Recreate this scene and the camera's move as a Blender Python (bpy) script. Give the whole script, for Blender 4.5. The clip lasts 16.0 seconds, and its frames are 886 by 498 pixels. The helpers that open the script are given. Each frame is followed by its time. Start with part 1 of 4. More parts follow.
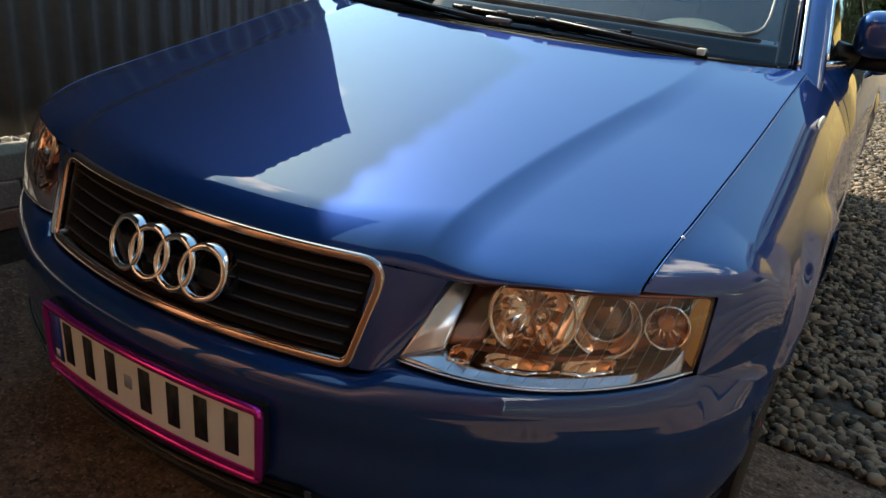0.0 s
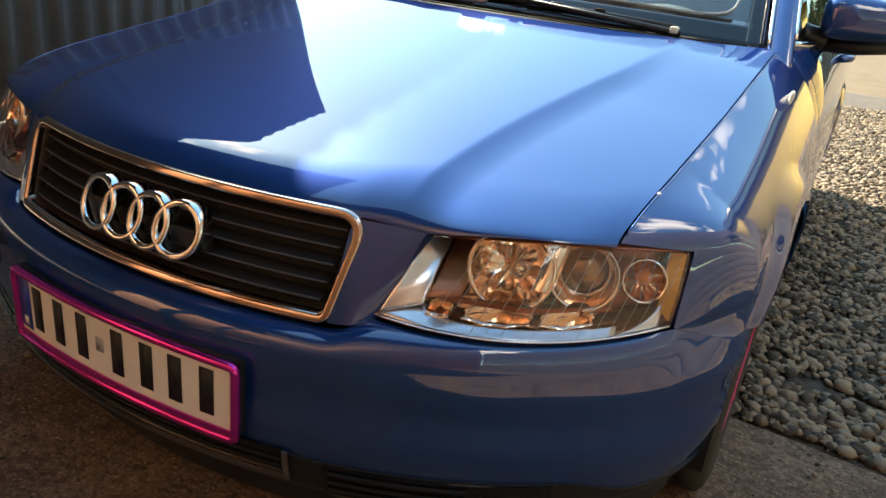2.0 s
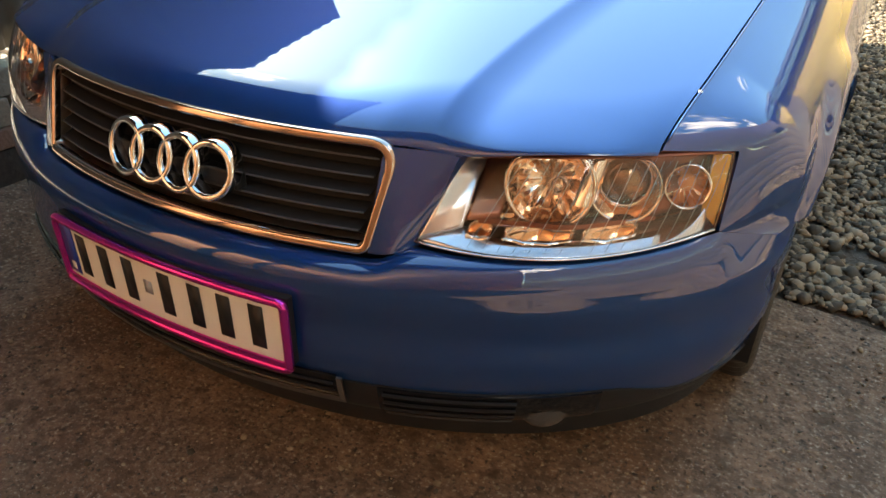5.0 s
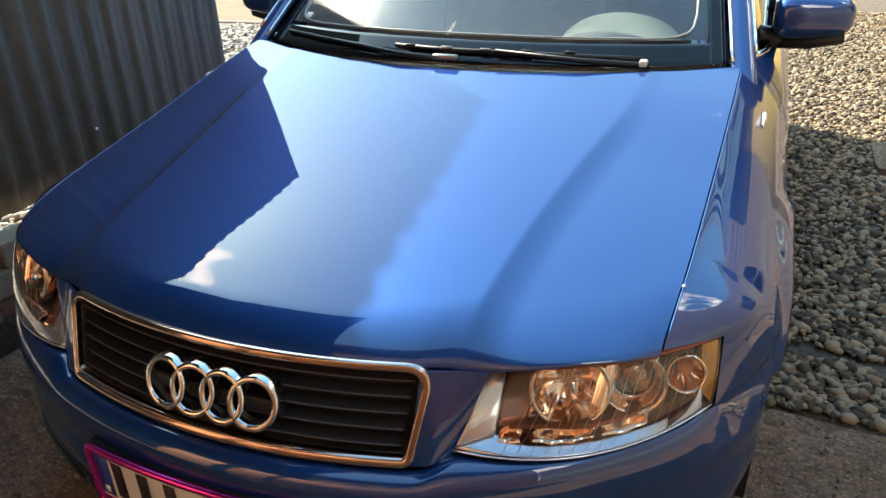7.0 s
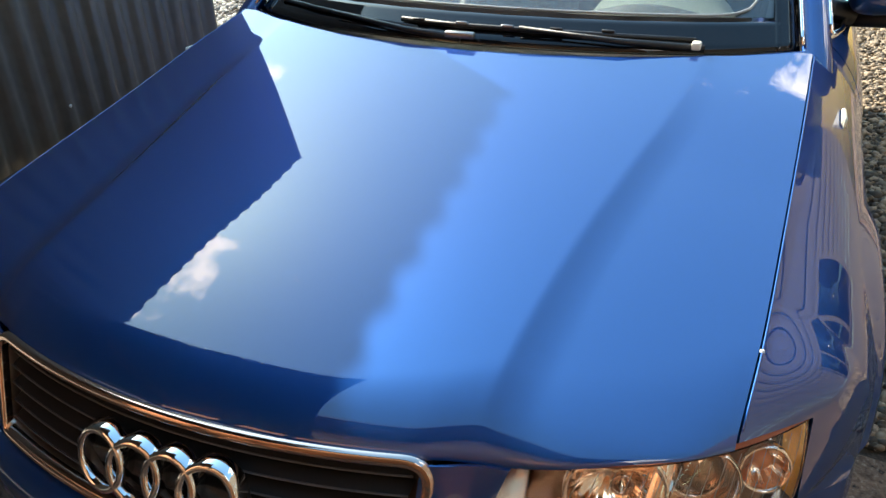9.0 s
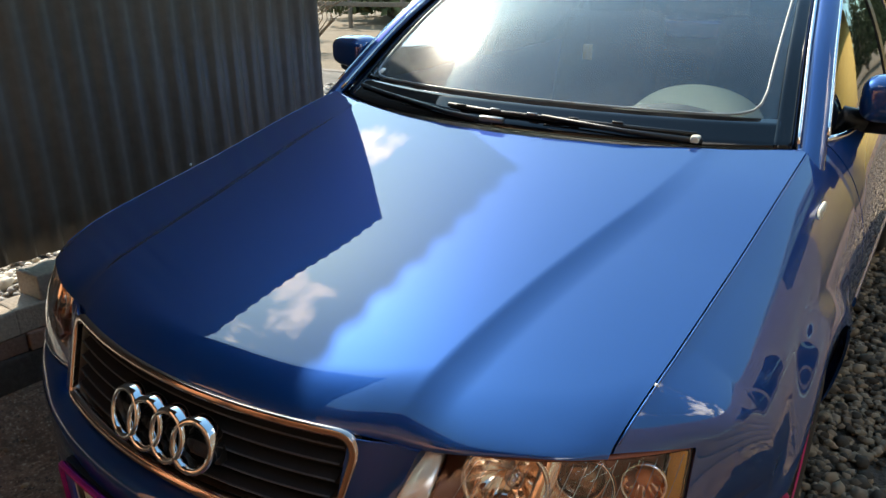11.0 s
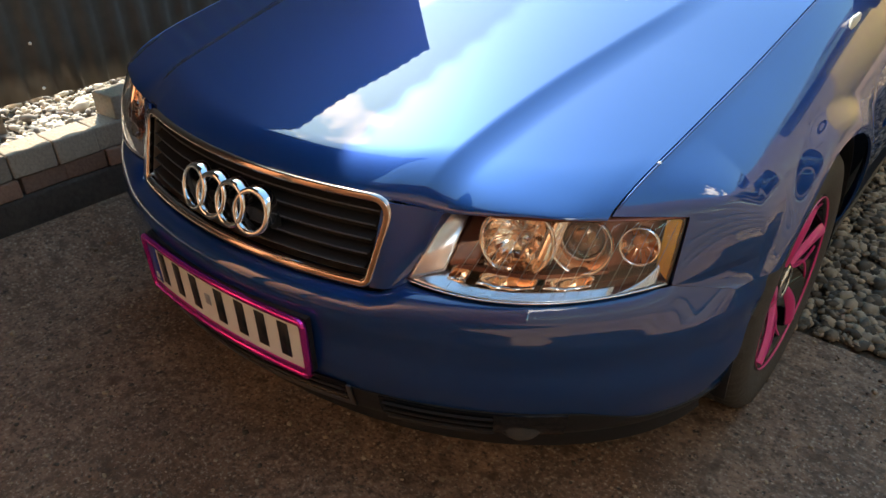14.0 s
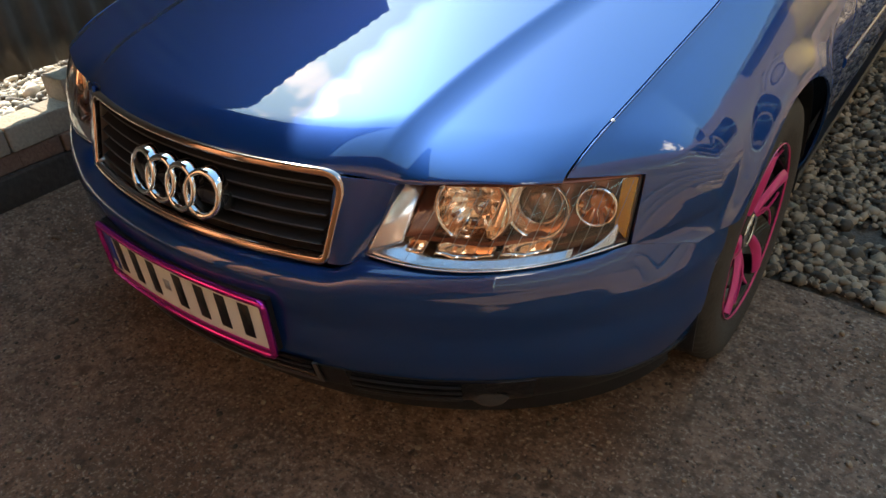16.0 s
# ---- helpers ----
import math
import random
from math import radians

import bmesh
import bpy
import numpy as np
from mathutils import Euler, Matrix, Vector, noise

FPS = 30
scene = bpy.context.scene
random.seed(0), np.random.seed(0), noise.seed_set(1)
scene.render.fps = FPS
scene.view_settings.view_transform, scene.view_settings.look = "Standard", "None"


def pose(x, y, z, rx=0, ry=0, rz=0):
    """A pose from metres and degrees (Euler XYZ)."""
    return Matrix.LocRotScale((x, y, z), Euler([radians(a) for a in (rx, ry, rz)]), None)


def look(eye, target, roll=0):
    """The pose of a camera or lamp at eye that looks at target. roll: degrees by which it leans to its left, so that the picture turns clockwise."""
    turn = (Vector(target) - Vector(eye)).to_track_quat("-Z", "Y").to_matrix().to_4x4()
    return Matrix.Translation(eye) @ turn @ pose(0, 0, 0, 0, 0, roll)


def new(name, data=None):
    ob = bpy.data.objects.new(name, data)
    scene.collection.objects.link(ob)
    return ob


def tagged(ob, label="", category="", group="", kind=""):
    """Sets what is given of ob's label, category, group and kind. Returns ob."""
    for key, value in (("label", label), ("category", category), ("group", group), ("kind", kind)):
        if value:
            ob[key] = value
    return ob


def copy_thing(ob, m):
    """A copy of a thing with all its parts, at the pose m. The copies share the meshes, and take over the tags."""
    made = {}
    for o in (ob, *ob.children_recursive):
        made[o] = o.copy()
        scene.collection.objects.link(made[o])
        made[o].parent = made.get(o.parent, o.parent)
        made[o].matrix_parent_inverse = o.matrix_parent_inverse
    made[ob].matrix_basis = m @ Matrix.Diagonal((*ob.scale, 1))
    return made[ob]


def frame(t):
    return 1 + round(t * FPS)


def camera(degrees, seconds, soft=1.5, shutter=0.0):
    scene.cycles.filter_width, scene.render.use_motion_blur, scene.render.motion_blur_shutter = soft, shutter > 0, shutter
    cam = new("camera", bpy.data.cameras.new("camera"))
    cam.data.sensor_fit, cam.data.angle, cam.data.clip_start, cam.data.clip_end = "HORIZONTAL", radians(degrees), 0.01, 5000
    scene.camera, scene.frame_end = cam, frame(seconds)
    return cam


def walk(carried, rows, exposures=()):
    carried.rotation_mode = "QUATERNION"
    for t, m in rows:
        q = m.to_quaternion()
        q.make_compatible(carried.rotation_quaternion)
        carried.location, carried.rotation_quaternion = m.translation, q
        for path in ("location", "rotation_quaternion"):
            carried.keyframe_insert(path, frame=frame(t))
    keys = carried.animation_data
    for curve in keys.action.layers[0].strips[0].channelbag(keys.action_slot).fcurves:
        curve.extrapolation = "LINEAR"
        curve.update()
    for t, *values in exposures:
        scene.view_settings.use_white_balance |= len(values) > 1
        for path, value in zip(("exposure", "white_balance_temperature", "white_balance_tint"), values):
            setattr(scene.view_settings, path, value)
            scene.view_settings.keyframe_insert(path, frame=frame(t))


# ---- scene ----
cam = camera(62.4, 16.0)
PATH = [
    (0, (0.937, -0.654, 1.116), (-0.022, 0.939, 0.379), 5.4),
    (0.5, (0.933, -0.686, 1.045), (0.002, 0.883, 0.226), 5.9),
    (1, (0.936, -0.71, 1.034), (0.027, 0.886, 0.242), 6.9),
    (1.5, (0.935, -0.681, 1.032), (0.001, 0.91, 0.258), 6.1),
    (2, (0.951, -0.676, 1.04), (0.046, 0.961, 0.332), 6.0),
    (2.5, (0.944, -0.677, 1.043), (0.016, 0.947, 0.335), 4.0),
    (3, (0.936, -0.677, 1.043), (-0.02, 0.932, 0.336), 3.5),
    (3.5, (0.939, -0.675, 1.047), (-0.019, 0.901, 0.274), 3.1),
    (5.8, (0.867, -0.642, 1.179), (0.053, 0.843, 0.114), -1.8),
    (6, (0.84, -0.651, 1.213), (0.062, 0.857, 0.154), -3.9),
    (6.5, (0.802, -0.655, 1.282), (0.006, 0.943, 0.381), -4.3),
    (7, (0.792, -0.709, 1.35), (0.031, 0.931, 0.496), -2.4),
    (7.5, (0.785, -0.717, 1.384), (0.037, 0.918, 0.509), -2.9),
    (8, (0.792, -0.682, 1.374), (0.013, 0.93, 0.484), -3.0),
    (8.5, (0.747, -0.586, 1.364), (0.01, 0.983, 0.366), -4.2),
    (9, (0.672, -0.435, 1.336), (-0.102, 1.147, 0.39), -2.1),
    (9.5, (0.674, -0.374, 1.31), (-0.103, 1.251, 0.44), -1.8),
    (9.7, (0.688, -0.391, 1.317), (-0.231, 1.149, 0.433), -3.1),
    (11.8, (1.138, -0.562, 1.345), (0.01, 0.963, 0.713), 0.0),
    (12, (1.125, -0.567, 1.348), (0.039, 0.97, 0.672), 1.0),
    (12.5, (1.166, -0.607, 1.359), (0.12, 0.947, 0.658), 0.3),
    (13, (1.167, -0.621, 1.315), (0.062, 0.839, 0.51), 1.4),
    (13.5, (1.164, -0.643, 1.271), (0.037, 0.665, 0.261), -2.3),
    (14, (1.172, -0.638, 1.267), (0.03, 0.643, 0.24), -1.9),
    (14.5, (1.18, -0.621, 1.269), (0.029, 0.652, 0.242), -2.8),
    (15, (1.18, -0.611, 1.272), (0.026, 0.657, 0.242), -3.3),
    (15.5, (1.18, -0.598, 1.274), (0.072, 0.704, 0.237), -4.7),
    (16, (1.19, -0.592, 1.268), (0.117, 0.673, 0.15), -4.6),
]
walk(cam, [(t, look(eye, aim, roll)) for t, eye, aim, roll in PATH],
     [(t, e + 1.48, k + 500, 9) for t, e, k in ((0.0, -0.62, 6900), (0.5, 0.22, 7250), (1.5, 0.25, 7500), (3.0, 0.12, 7500), (3.7, 0.12, 7450), (5.8, 1.05, 8200), (6.0, 0.95, 8100), (6.5, 0.3, 7400), (8.0, 0.25, 7200), (9.7, -0.04, 6700), (11.8, -0.48, 6700), (12.6, -0.48, 6700), (13.4, 0.2, 7100), (16.0, 0.1, 7100))])

# ---- light ----
SUN = Vector((-1.665, 1.03, 1.485)).normalized()
world = bpy.data.worlds.new("world")
scene.world = world
world.use_nodes = True
wn, wl = world.node_tree.nodes, world.node_tree.links
wn.clear()
wout = wn.new("ShaderNodeOutputWorld")
bg = wn.new("ShaderNodeBackground")
sky = wn.new("ShaderNodeTexSky")
sky.sky_type = "NISHITA"
sky.sun_disc = False
sky.sun_elevation = math.asin(SUN.z)
sky.sun_rotation = math.atan2(SUN.x, SUN.y)
sky.dust_density = 0.5
sky.air_density = 1.1
sky.ozone_density = 1.4
bg.inputs["Strength"].default_value = 0.17
# a few fair-weather clouds, with ragged edges
coord = wn.new("ShaderNodeTexCoord")
cnoise = wn.new("ShaderNodeTexNoise")
cnoise.inputs["Scale"].default_value = 9.0
cnoise.inputs["Detail"].default_value = 10.0
cnoise.inputs["Roughness"].default_value = 0.6
wl.new(coord.outputs["Generated"], cnoise.inputs["Vector"])
amount = None
for middle, inner, outer, most in (((-0.70, 0.32, 0.64), 0.999, 0.980, 0.10), ((0.14, 0.81, 0.57), 0.9995, 0.986, 0.03), ((-0.63, 0.60, 0.45), 0.99995, 0.996, 0.12), ((-0.47, 0.78, 0.40), 0.99995, 0.996, 0.12), ((0.55, 0.45, 0.70), 0.995, 0.965, 0.03), ((0.5, -0.6, 0.6), 0.99, 0.94, 0.12), ((-0.2, -0.7, 0.7), 0.99, 0.95, 0.12)):
    dot = wn.new("ShaderNodeVectorMath")
    dot.operation = "DOT_PRODUCT"
    dot.inputs[1].default_value = Vector(middle).normalized()
    wl.new(coord.outputs["Generated"], dot.inputs[0])
    near = wn.new("ShaderNodeMapRange")
    near.inputs["From Min"].default_value, near.inputs["From Max"].default_value = outer, inner
    near.inputs["To Min"].default_value, near.inputs["To Max"].default_value = -0.22, most
    wl.new(dot.outputs["Value"], near.inputs["Value"])
    if amount is None:
        amount = near.outputs["Result"]
    else:
        top = wn.new("ShaderNodeMath")
        top.operation = "MAXIMUM"
        wl.new(amount, top.inputs[0]), wl.new(near.outputs["Result"], top.inputs[1])
        amount = top.outputs[0]
both = wn.new("ShaderNodeMath")
both.operation = "ADD"
wl.new(cnoise.outputs["Fac"], both.inputs[0]), wl.new(amount, both.inputs[1])
cramp = wn.new("ShaderNodeValToRGB")
cramp.color_ramp.elements[0].position, cramp.color_ramp.elements[1].position = 0.52, 0.64
cmix = wn.new("ShaderNodeMix")
cmix.data_type = "RGBA"
cmix.inputs[7].default_value = (13.5, 13.4, 13.2, 1)
wl.new(both.outputs[0], cramp.inputs["Fac"])
wl.new(cramp.outputs["Color"], cmix.inputs[0])
tint = wn.new("ShaderNodeMix")
tint.data_type, tint.blend_type = "RGBA", "MULTIPLY"
tint.inputs[0].default_value = 1.0
tint.inputs[7].default_value = (0.77, 1.10, 1.14, 1)
wl.new(sky.outputs["Color"], tint.inputs[6])
wl.new(tint.outputs[2], cmix.inputs[6])
wl.new(cmix.outputs[2], bg.inputs["Color"])
wl.new(bg.outputs["Background"], wout.inputs["Surface"])
sun = new("sun", bpy.data.lights.new("sun", "SUN"))
sun.data.energy, sun.data.angle, sun.data.color = 4.8, radians(0.55), (1.0, 0.955, 0.88)
sun.rotation_euler = SUN.to_track_quat("Z", "Y").to_euler()

# ---- materials ----
def mat(name, color, rough=0.5, metal=0.0, vary=0.0, vscale=8.0, bump=0.0, bscale=60.0, coat=0.0, dark=None, random_tint=0.0, trans=0.0, ior=1.45, island=False):
    """A principled material with a two-scale noise in its colour and a fine relief."""
    m = bpy.data.materials.new(name)
    m.use_nodes = True
    n, l = m.node_tree.nodes, m.node_tree.links
    b = n["Principled BSDF"]
    b.inputs["Base Color"].default_value = (*color, 1)
    b.inputs["Roughness"].default_value = rough
    b.inputs["Metallic"].default_value = metal
    b.inputs["Coat Weight"].default_value = coat
    b.inputs["Coat Roughness"].default_value = 0.015
    b.inputs["Transmission Weight"].default_value = trans
    b.inputs["IOR"].default_value = ior
    tc = n.new("ShaderNodeTexCoord")
    if vary or random_tint:
        d = dark or tuple(c * (1 - vary) for c in color)
        n1, n2 = n.new("ShaderNodeTexNoise"), n.new("ShaderNodeTexNoise")
        n1.inputs["Scale"].default_value, n2.inputs["Scale"].default_value = vscale, vscale * 9
        n1.inputs["Detail"].default_value = n2.inputs["Detail"].default_value = 6
        l.new(tc.outputs["Object"], n1.inputs["Vector"]), l.new(tc.outputs["Object"], n2.inputs["Vector"])
        mul = n.new("ShaderNodeMath")
        mul.operation = "MULTIPLY_ADD"
        mul.inputs[1].default_value, mul.inputs[2].default_value = 0.5, 0.0
        add = n.new("ShaderNodeMath")
        add.operation = "MULTIPLY_ADD"
        add.inputs[1].default_value = 0.5
        l.new(n2.outputs["Fac"], mul.inputs[0])
        l.new(n1.outputs["Fac"], add.inputs[0])
        l.new(mul.outputs[0], add.inputs[2])
        fac = add.outputs[0]
        if random_tint:
            src = n.new("ShaderNodeNewGeometry").outputs["Random Per Island"] if island else n.new("ShaderNodeObjectInfo").outputs["Random"]
            r = n.new("ShaderNodeMath")
            r.operation = "MULTIPLY_ADD"
            r.inputs[1].default_value = random_tint
            sub = n.new("ShaderNodeMath")
            sub.operation = "SUBTRACT"
            sub.inputs[1].default_value = 0.5
            l.new(src, sub.inputs[0]), l.new(sub.outputs[0], r.inputs[0]), l.new(fac, r.inputs[2])
            fac = r.outputs[0]
        ramp = n.new("ShaderNodeValToRGB")
        ramp.color_ramp.elements[0].position, ramp.color_ramp.elements[1].position = 0.32, 0.68
        ramp.color_ramp.elements[0].color, ramp.color_ramp.elements[1].color = (*d, 1), (*color, 1)
        l.new(fac, ramp.inputs["Fac"]), l.new(ramp.outputs["Color"], b.inputs["Base Color"])
    if bump:
        bn, bu = n.new("ShaderNodeTexNoise"), n.new("ShaderNodeBump")
        bn.inputs["Scale"].default_value, bn.inputs["Detail"].default_value = bscale, 5
        bu.inputs["Strength"].default_value, bu.inputs["Distance"].default_value = bump, 0.01
        l.new(tc.outputs["Object"], bn.inputs["Vector"]), l.new(bn.outputs["Fac"], bu.inputs["Height"]), l.new(bu.outputs["Normal"], b.inputs["Normal"])
    return m


PAINT = mat("blue_metallic_paint", (0.003, 0.049, 0.205), 0.46, 0.60, 0.12, 900.0, 0, 0, 1.0)
paint_node = PAINT.node_tree.nodes["Principled BSDF"]
paint_node.inputs["Coat IOR"].default_value = 1.85
paint_node.inputs["Specular IOR Level"].default_value = 0.2
paint_node.inputs["Specular Tint"].default_value = (0.12, 0.34, 0.70, 1)
BLACK = mat("black_plastic", (0.012, 0.012, 0.013), 0.45, 0, 0.3, 30, 0.15, 400)
GLOSSBLACK = mat("gloss_black", (0.006, 0.006, 0.007), 0.04)
RUBBER = mat("tyre_rubber", (0.052, 0.044, 0.036), 0.75, 0, 0.35, 14, 0.3, 180)
CHROME = mat("chrome", (0.82, 0.82, 0.82), 0.06, 1.0)
# Orange cast of the mirrored wall, put into this chrome's own colour.
FLANK = mat("dull_chrome_reflection_tint", (0.80, 0.62, 0.50), 0.34, 1.0)
# Coppery base colour stands for the wall that the satin chrome mirrors.
SATIN = mat("satin_chrome_reflection_tint", (0.60, 0.46, 0.40), 0.12, 1.0)
BEZEL = mat("silver_bezel", (0.84, 0.87, 0.92), 0.20, 0.8, 0.04, 40)
# The brown is the house wall's reflection, painted into the lamp's interior.
LAMPTINT = mat("lamp_plastic_reflection_tint", (0.36, 0.122, 0.076), 0.26, 0.6, 0.3, 30)
PROJECTOR = mat("projector_glass", (0.34, 0.17, 0.08), 0.08, 0.7, 0.2, 25, 0, 0, 1.0)
REFLECTOR = mat("lamp_chrome", (0.66, 0.60, 0.54), 0.14, 1.0)
# Warm base colour paints the orange wall's reflection into the reflectors' chrome.
BOWL = mat("lamp_chrome_reflection_tint", (1.0, 0.83, 0.70), 0.09, 1.0)
MATTBLACK = mat("matt_black_plastic", (0.006, 0.006, 0.007), 0.75, 0, 0.3, 30)
# Grey for beads that paint the light on the slats' front edges.
SLATLIT = mat("slat_highlight_grey", (0.085, 0.085, 0.09), 0.38, 0, 0.2, 60)
SEALGREY = mat("grey_glass_seal", (0.30, 0.32, 0.32), 0.4, 0, 0.2, 40)
DULLMETAL = mat("dull_metal", (0.35, 0.34, 0.33), 0.35, 1.0, 0.3, 20)
PINK = mat("pink_paint", (0.66, 0.035, 0.19), 0.35, 0, 0.12, 15, 0, 0, 0.4)
PINKMETAL = mat("magenta_anodised", (0.75, 0.05, 0.42), 0.18, 0.85)
PLATE = mat("plate_white", (0.80, 0.78, 0.72), 0.4, 0, 0.06, 30)
PLATEBLUE = mat("plate_blue", (0.02, 0.05, 0.3), 0.4)
INK = mat("plate_ink", (0.012, 0.012, 0.012), 0.5)
GREY = mat("grey_ink", (0.35, 0.35, 0.36), 0.5)
AMBER = mat("amber_plastic", (0.85, 0.34, 0.03), 0.15, 0, 0, 1, 0, 0, 0.6)
AMBERDIM = mat("bulb_orange", (0.8, 0.22, 0.06), 0.2)
REDLENS = mat("red_lens", (0.5, 0.015, 0.015), 0.12, 0, 0, 1, 0, 0, 0.6)
DASH = mat("dashboard_grey", (0.05, 0.055, 0.06), 0.6, 0, 0.2, 40, 0.2, 500)
SEAT = mat("seat_cloth", (0.025, 0.025, 0.03), 0.85, 0, 0.4, 60, 0.3, 600)
SHEET = mat("dark_corrugated_steel", (0.105, 0.085, 0.066), 0.34, 0, 0.35, 3, 0.06, 25)
CONCRETE = mat("worn_concrete", (0.30, 0.188, 0.122), 0.85, 0, 0.70, 5.0, 0.9, 45)
BLOCKMAT = mat("concrete_block", (0.34, 0.275, 0.21), 0.9, 0, 0.4, 9, 0.6, 90, random_tint=0.3)
REDBLOCK = mat("reddish_block", (0.24, 0.145, 0.105), 0.9, 0, 0.4, 9, 0.6, 90, random_tint=0.3)
STONE = mat("river_pebble", (0.33, 0.245, 0.16), 0.8, 0, 0, 5, 0.2, 90, dark=(0.072, 0.055, 0.038), random_tint=1.1, island=True)
PALESTONE = mat("pale_pebble", (0.62, 0.55, 0.45), 0.8, 0, 0, 5, 0.2, 90, dark=(0.17, 0.15, 0.13), random_tint=1.3, island=True)
SOIL = mat("gravel_soil", (0.15, 0.125, 0.10), 0.95, 0, 0.7, 14, 1.0, 70)
GRASS = mat("dry_grass", (0.18, 0.125, 0.068), 0.95, 0, 0.45, 1.2, 1.0, 30)
YELLOW = mat("yellow_plaster", (0.60, 0.40, 0.11), 0.9, 0, 0.15, 1.5, 0.4, 120)
ORANGE = mat("orange_brown_boards", (0.90, 0.40, 0.19), 0.7, 0, 0.35, 2.5, 0.3, 60)
# Near-black concrete for the kerb's foundation.
DARKBASE = mat("dark_kerb_concrete", (0.055, 0.047, 0.04), 0.9, 0, 0.6, 6, 0.8, 50)
BROWNBOARD = mat("grey_brown_boards", (0.15, 0.115, 0.085), 0.8, 0, 0.4, 4, 0.4, 50)
ROOF = mat("ribbed_metal_roof", (0.34, 0.34, 0.34), 0.22, 0.7, 0.2, 3)
LEAF = mat("leaf_green", (0.09, 0.10, 0.035), 0.8, 0, 0.5, 12, random_tint=0.6, island=True)
TWIG = mat("brown_twigs", (0.20, 0.13, 0.08), 0.9, 0, 0.4, 9)
WOODPOST = mat("weathered_wood", (0.16, 0.12, 0.09), 0.85, 0, 0.4, 9, 0.4, 50)
SCREW = mat("zinc_screw", (0.7, 0.68, 0.62), 0.3, 0.6)
FRESH = mat("yellow_card", (0.34, 0.22, 0.07), 0.7, 0, 0.3, 60)
SMOKED = mat("smoked_fog_lens", (0.16, 0.155, 0.15), 0.12, 0.7, 0.3, 40, 0, 0, 0.6)
# Near-white for one small dot on the fender's edge.
PALEDOT = mat("pale_dot", (0.85, 0.85, 0.85), 0.35)
CREAM = mat("cream_plastic", (0.62, 0.6, 0.5), 0.5)
TARP = mat("blue_tarp", (0.10, 0.28, 0.42), 0.6, 0, 0.3, 4)


def concrete_grain(m):
    """Pits, aggregate and rusty brown stains in the apron."""
    n, l = m.node_tree.nodes, m.node_tree.links
    b = n["Principled BSDF"]
    tc = n.new("ShaderNodeTexCoord")
    old = b.inputs["Base Color"].links[0].from_socket
    stain, pit, agg = n.new("ShaderNodeTexNoise"), n.new("ShaderNodeTexNoise"), n.new("ShaderNodeTexVoronoi")
    stain.inputs["Scale"].default_value, stain.inputs["Detail"].default_value = 1.6, 5
    pit.inputs["Scale"].default_value, pit.inputs["Detail"].default_value = 38.0, 3
    agg.inputs["Scale"].default_value = 95.0
    for t in (stain, pit, agg):
        l.new(tc.outputs["Object"], t.inputs["Vector"])

    def layer(base, fac, lo, hi, color, mode="MIX"):
        r = n.new("ShaderNodeMapRange")
        r.inputs["From Min"].default_value, r.inputs["From Max"].default_value = lo, hi
        l.new(fac, r.inputs["Value"])
        x = n.new("ShaderNodeMix")
        x.data_type, x.blend_type = "RGBA", mode
        x.inputs[7].default_value = (*color, 1)
        l.new(r.outputs["Result"], x.inputs[0]), l.new(base, x.inputs[6])
        return x.outputs[2]
    c = layer(old, stain.outputs["Fac"], 0.50, 0.72, (0.13, 0.065, 0.03))
    c = layer(c, pit.outputs["Fac"], 0.40, 0.28, (0.025, 0.02, 0.016))
    c = layer(c, agg.outputs["Distance"], 0.16, 0.05, (0.33, 0.29, 0.24))
    fine, lump = n.new("ShaderNodeTexNoise"), n.new("ShaderNodeTexNoise")
    fine.inputs["Scale"].default_value, fine.inputs["Detail"].default_value = 105.0, 4
    lump.inputs["Scale"].default_value, lump.inputs["Detail"].default_value = 24.0, 6
    l.new(tc.outputs["Object"], fine.inputs["Vector"]), l.new(tc.outputs["Object"], lump.inputs["Vector"])
    c = layer(c, fine.outputs["Fac"], 0.56, 0.70, (0.36, 0.285, 0.21))
    c = layer(c, fine.outputs["Fac"], 0.44, 0.30, (0.060, 0.042, 0.030))
    c = layer(c, lump.outputs["Fac"], 0.50, 0.72, (0.085, 0.052, 0.032))
    l.new(c, b.inputs["Base Color"])
    bu = n.new("ShaderNodeBump")
    bu.inputs["Strength"].default_value, bu.inputs["Distance"].default_value = 0.8, 0.006
    l.new(pit.outputs["Fac"], bu.inputs["Height"])
    prev = b.inputs["Normal"].links[0].from_socket
    l.new(prev, bu.inputs["Normal"]), l.new(bu.outputs["Normal"], b.inputs["Normal"])


concrete_grain(CONCRETE)


def glass(name, color, rough=0.0):
    m = mat(name, color, rough, 0, 0, 1, 0, 0, 0, None, 0, 1.0, 1.45)
    return m


LENS = glass("clear_lens", (0.97, 0.97, 0.97))
WINDOW = glass("tinted_glass", (0.62, 0.72, 0.70))


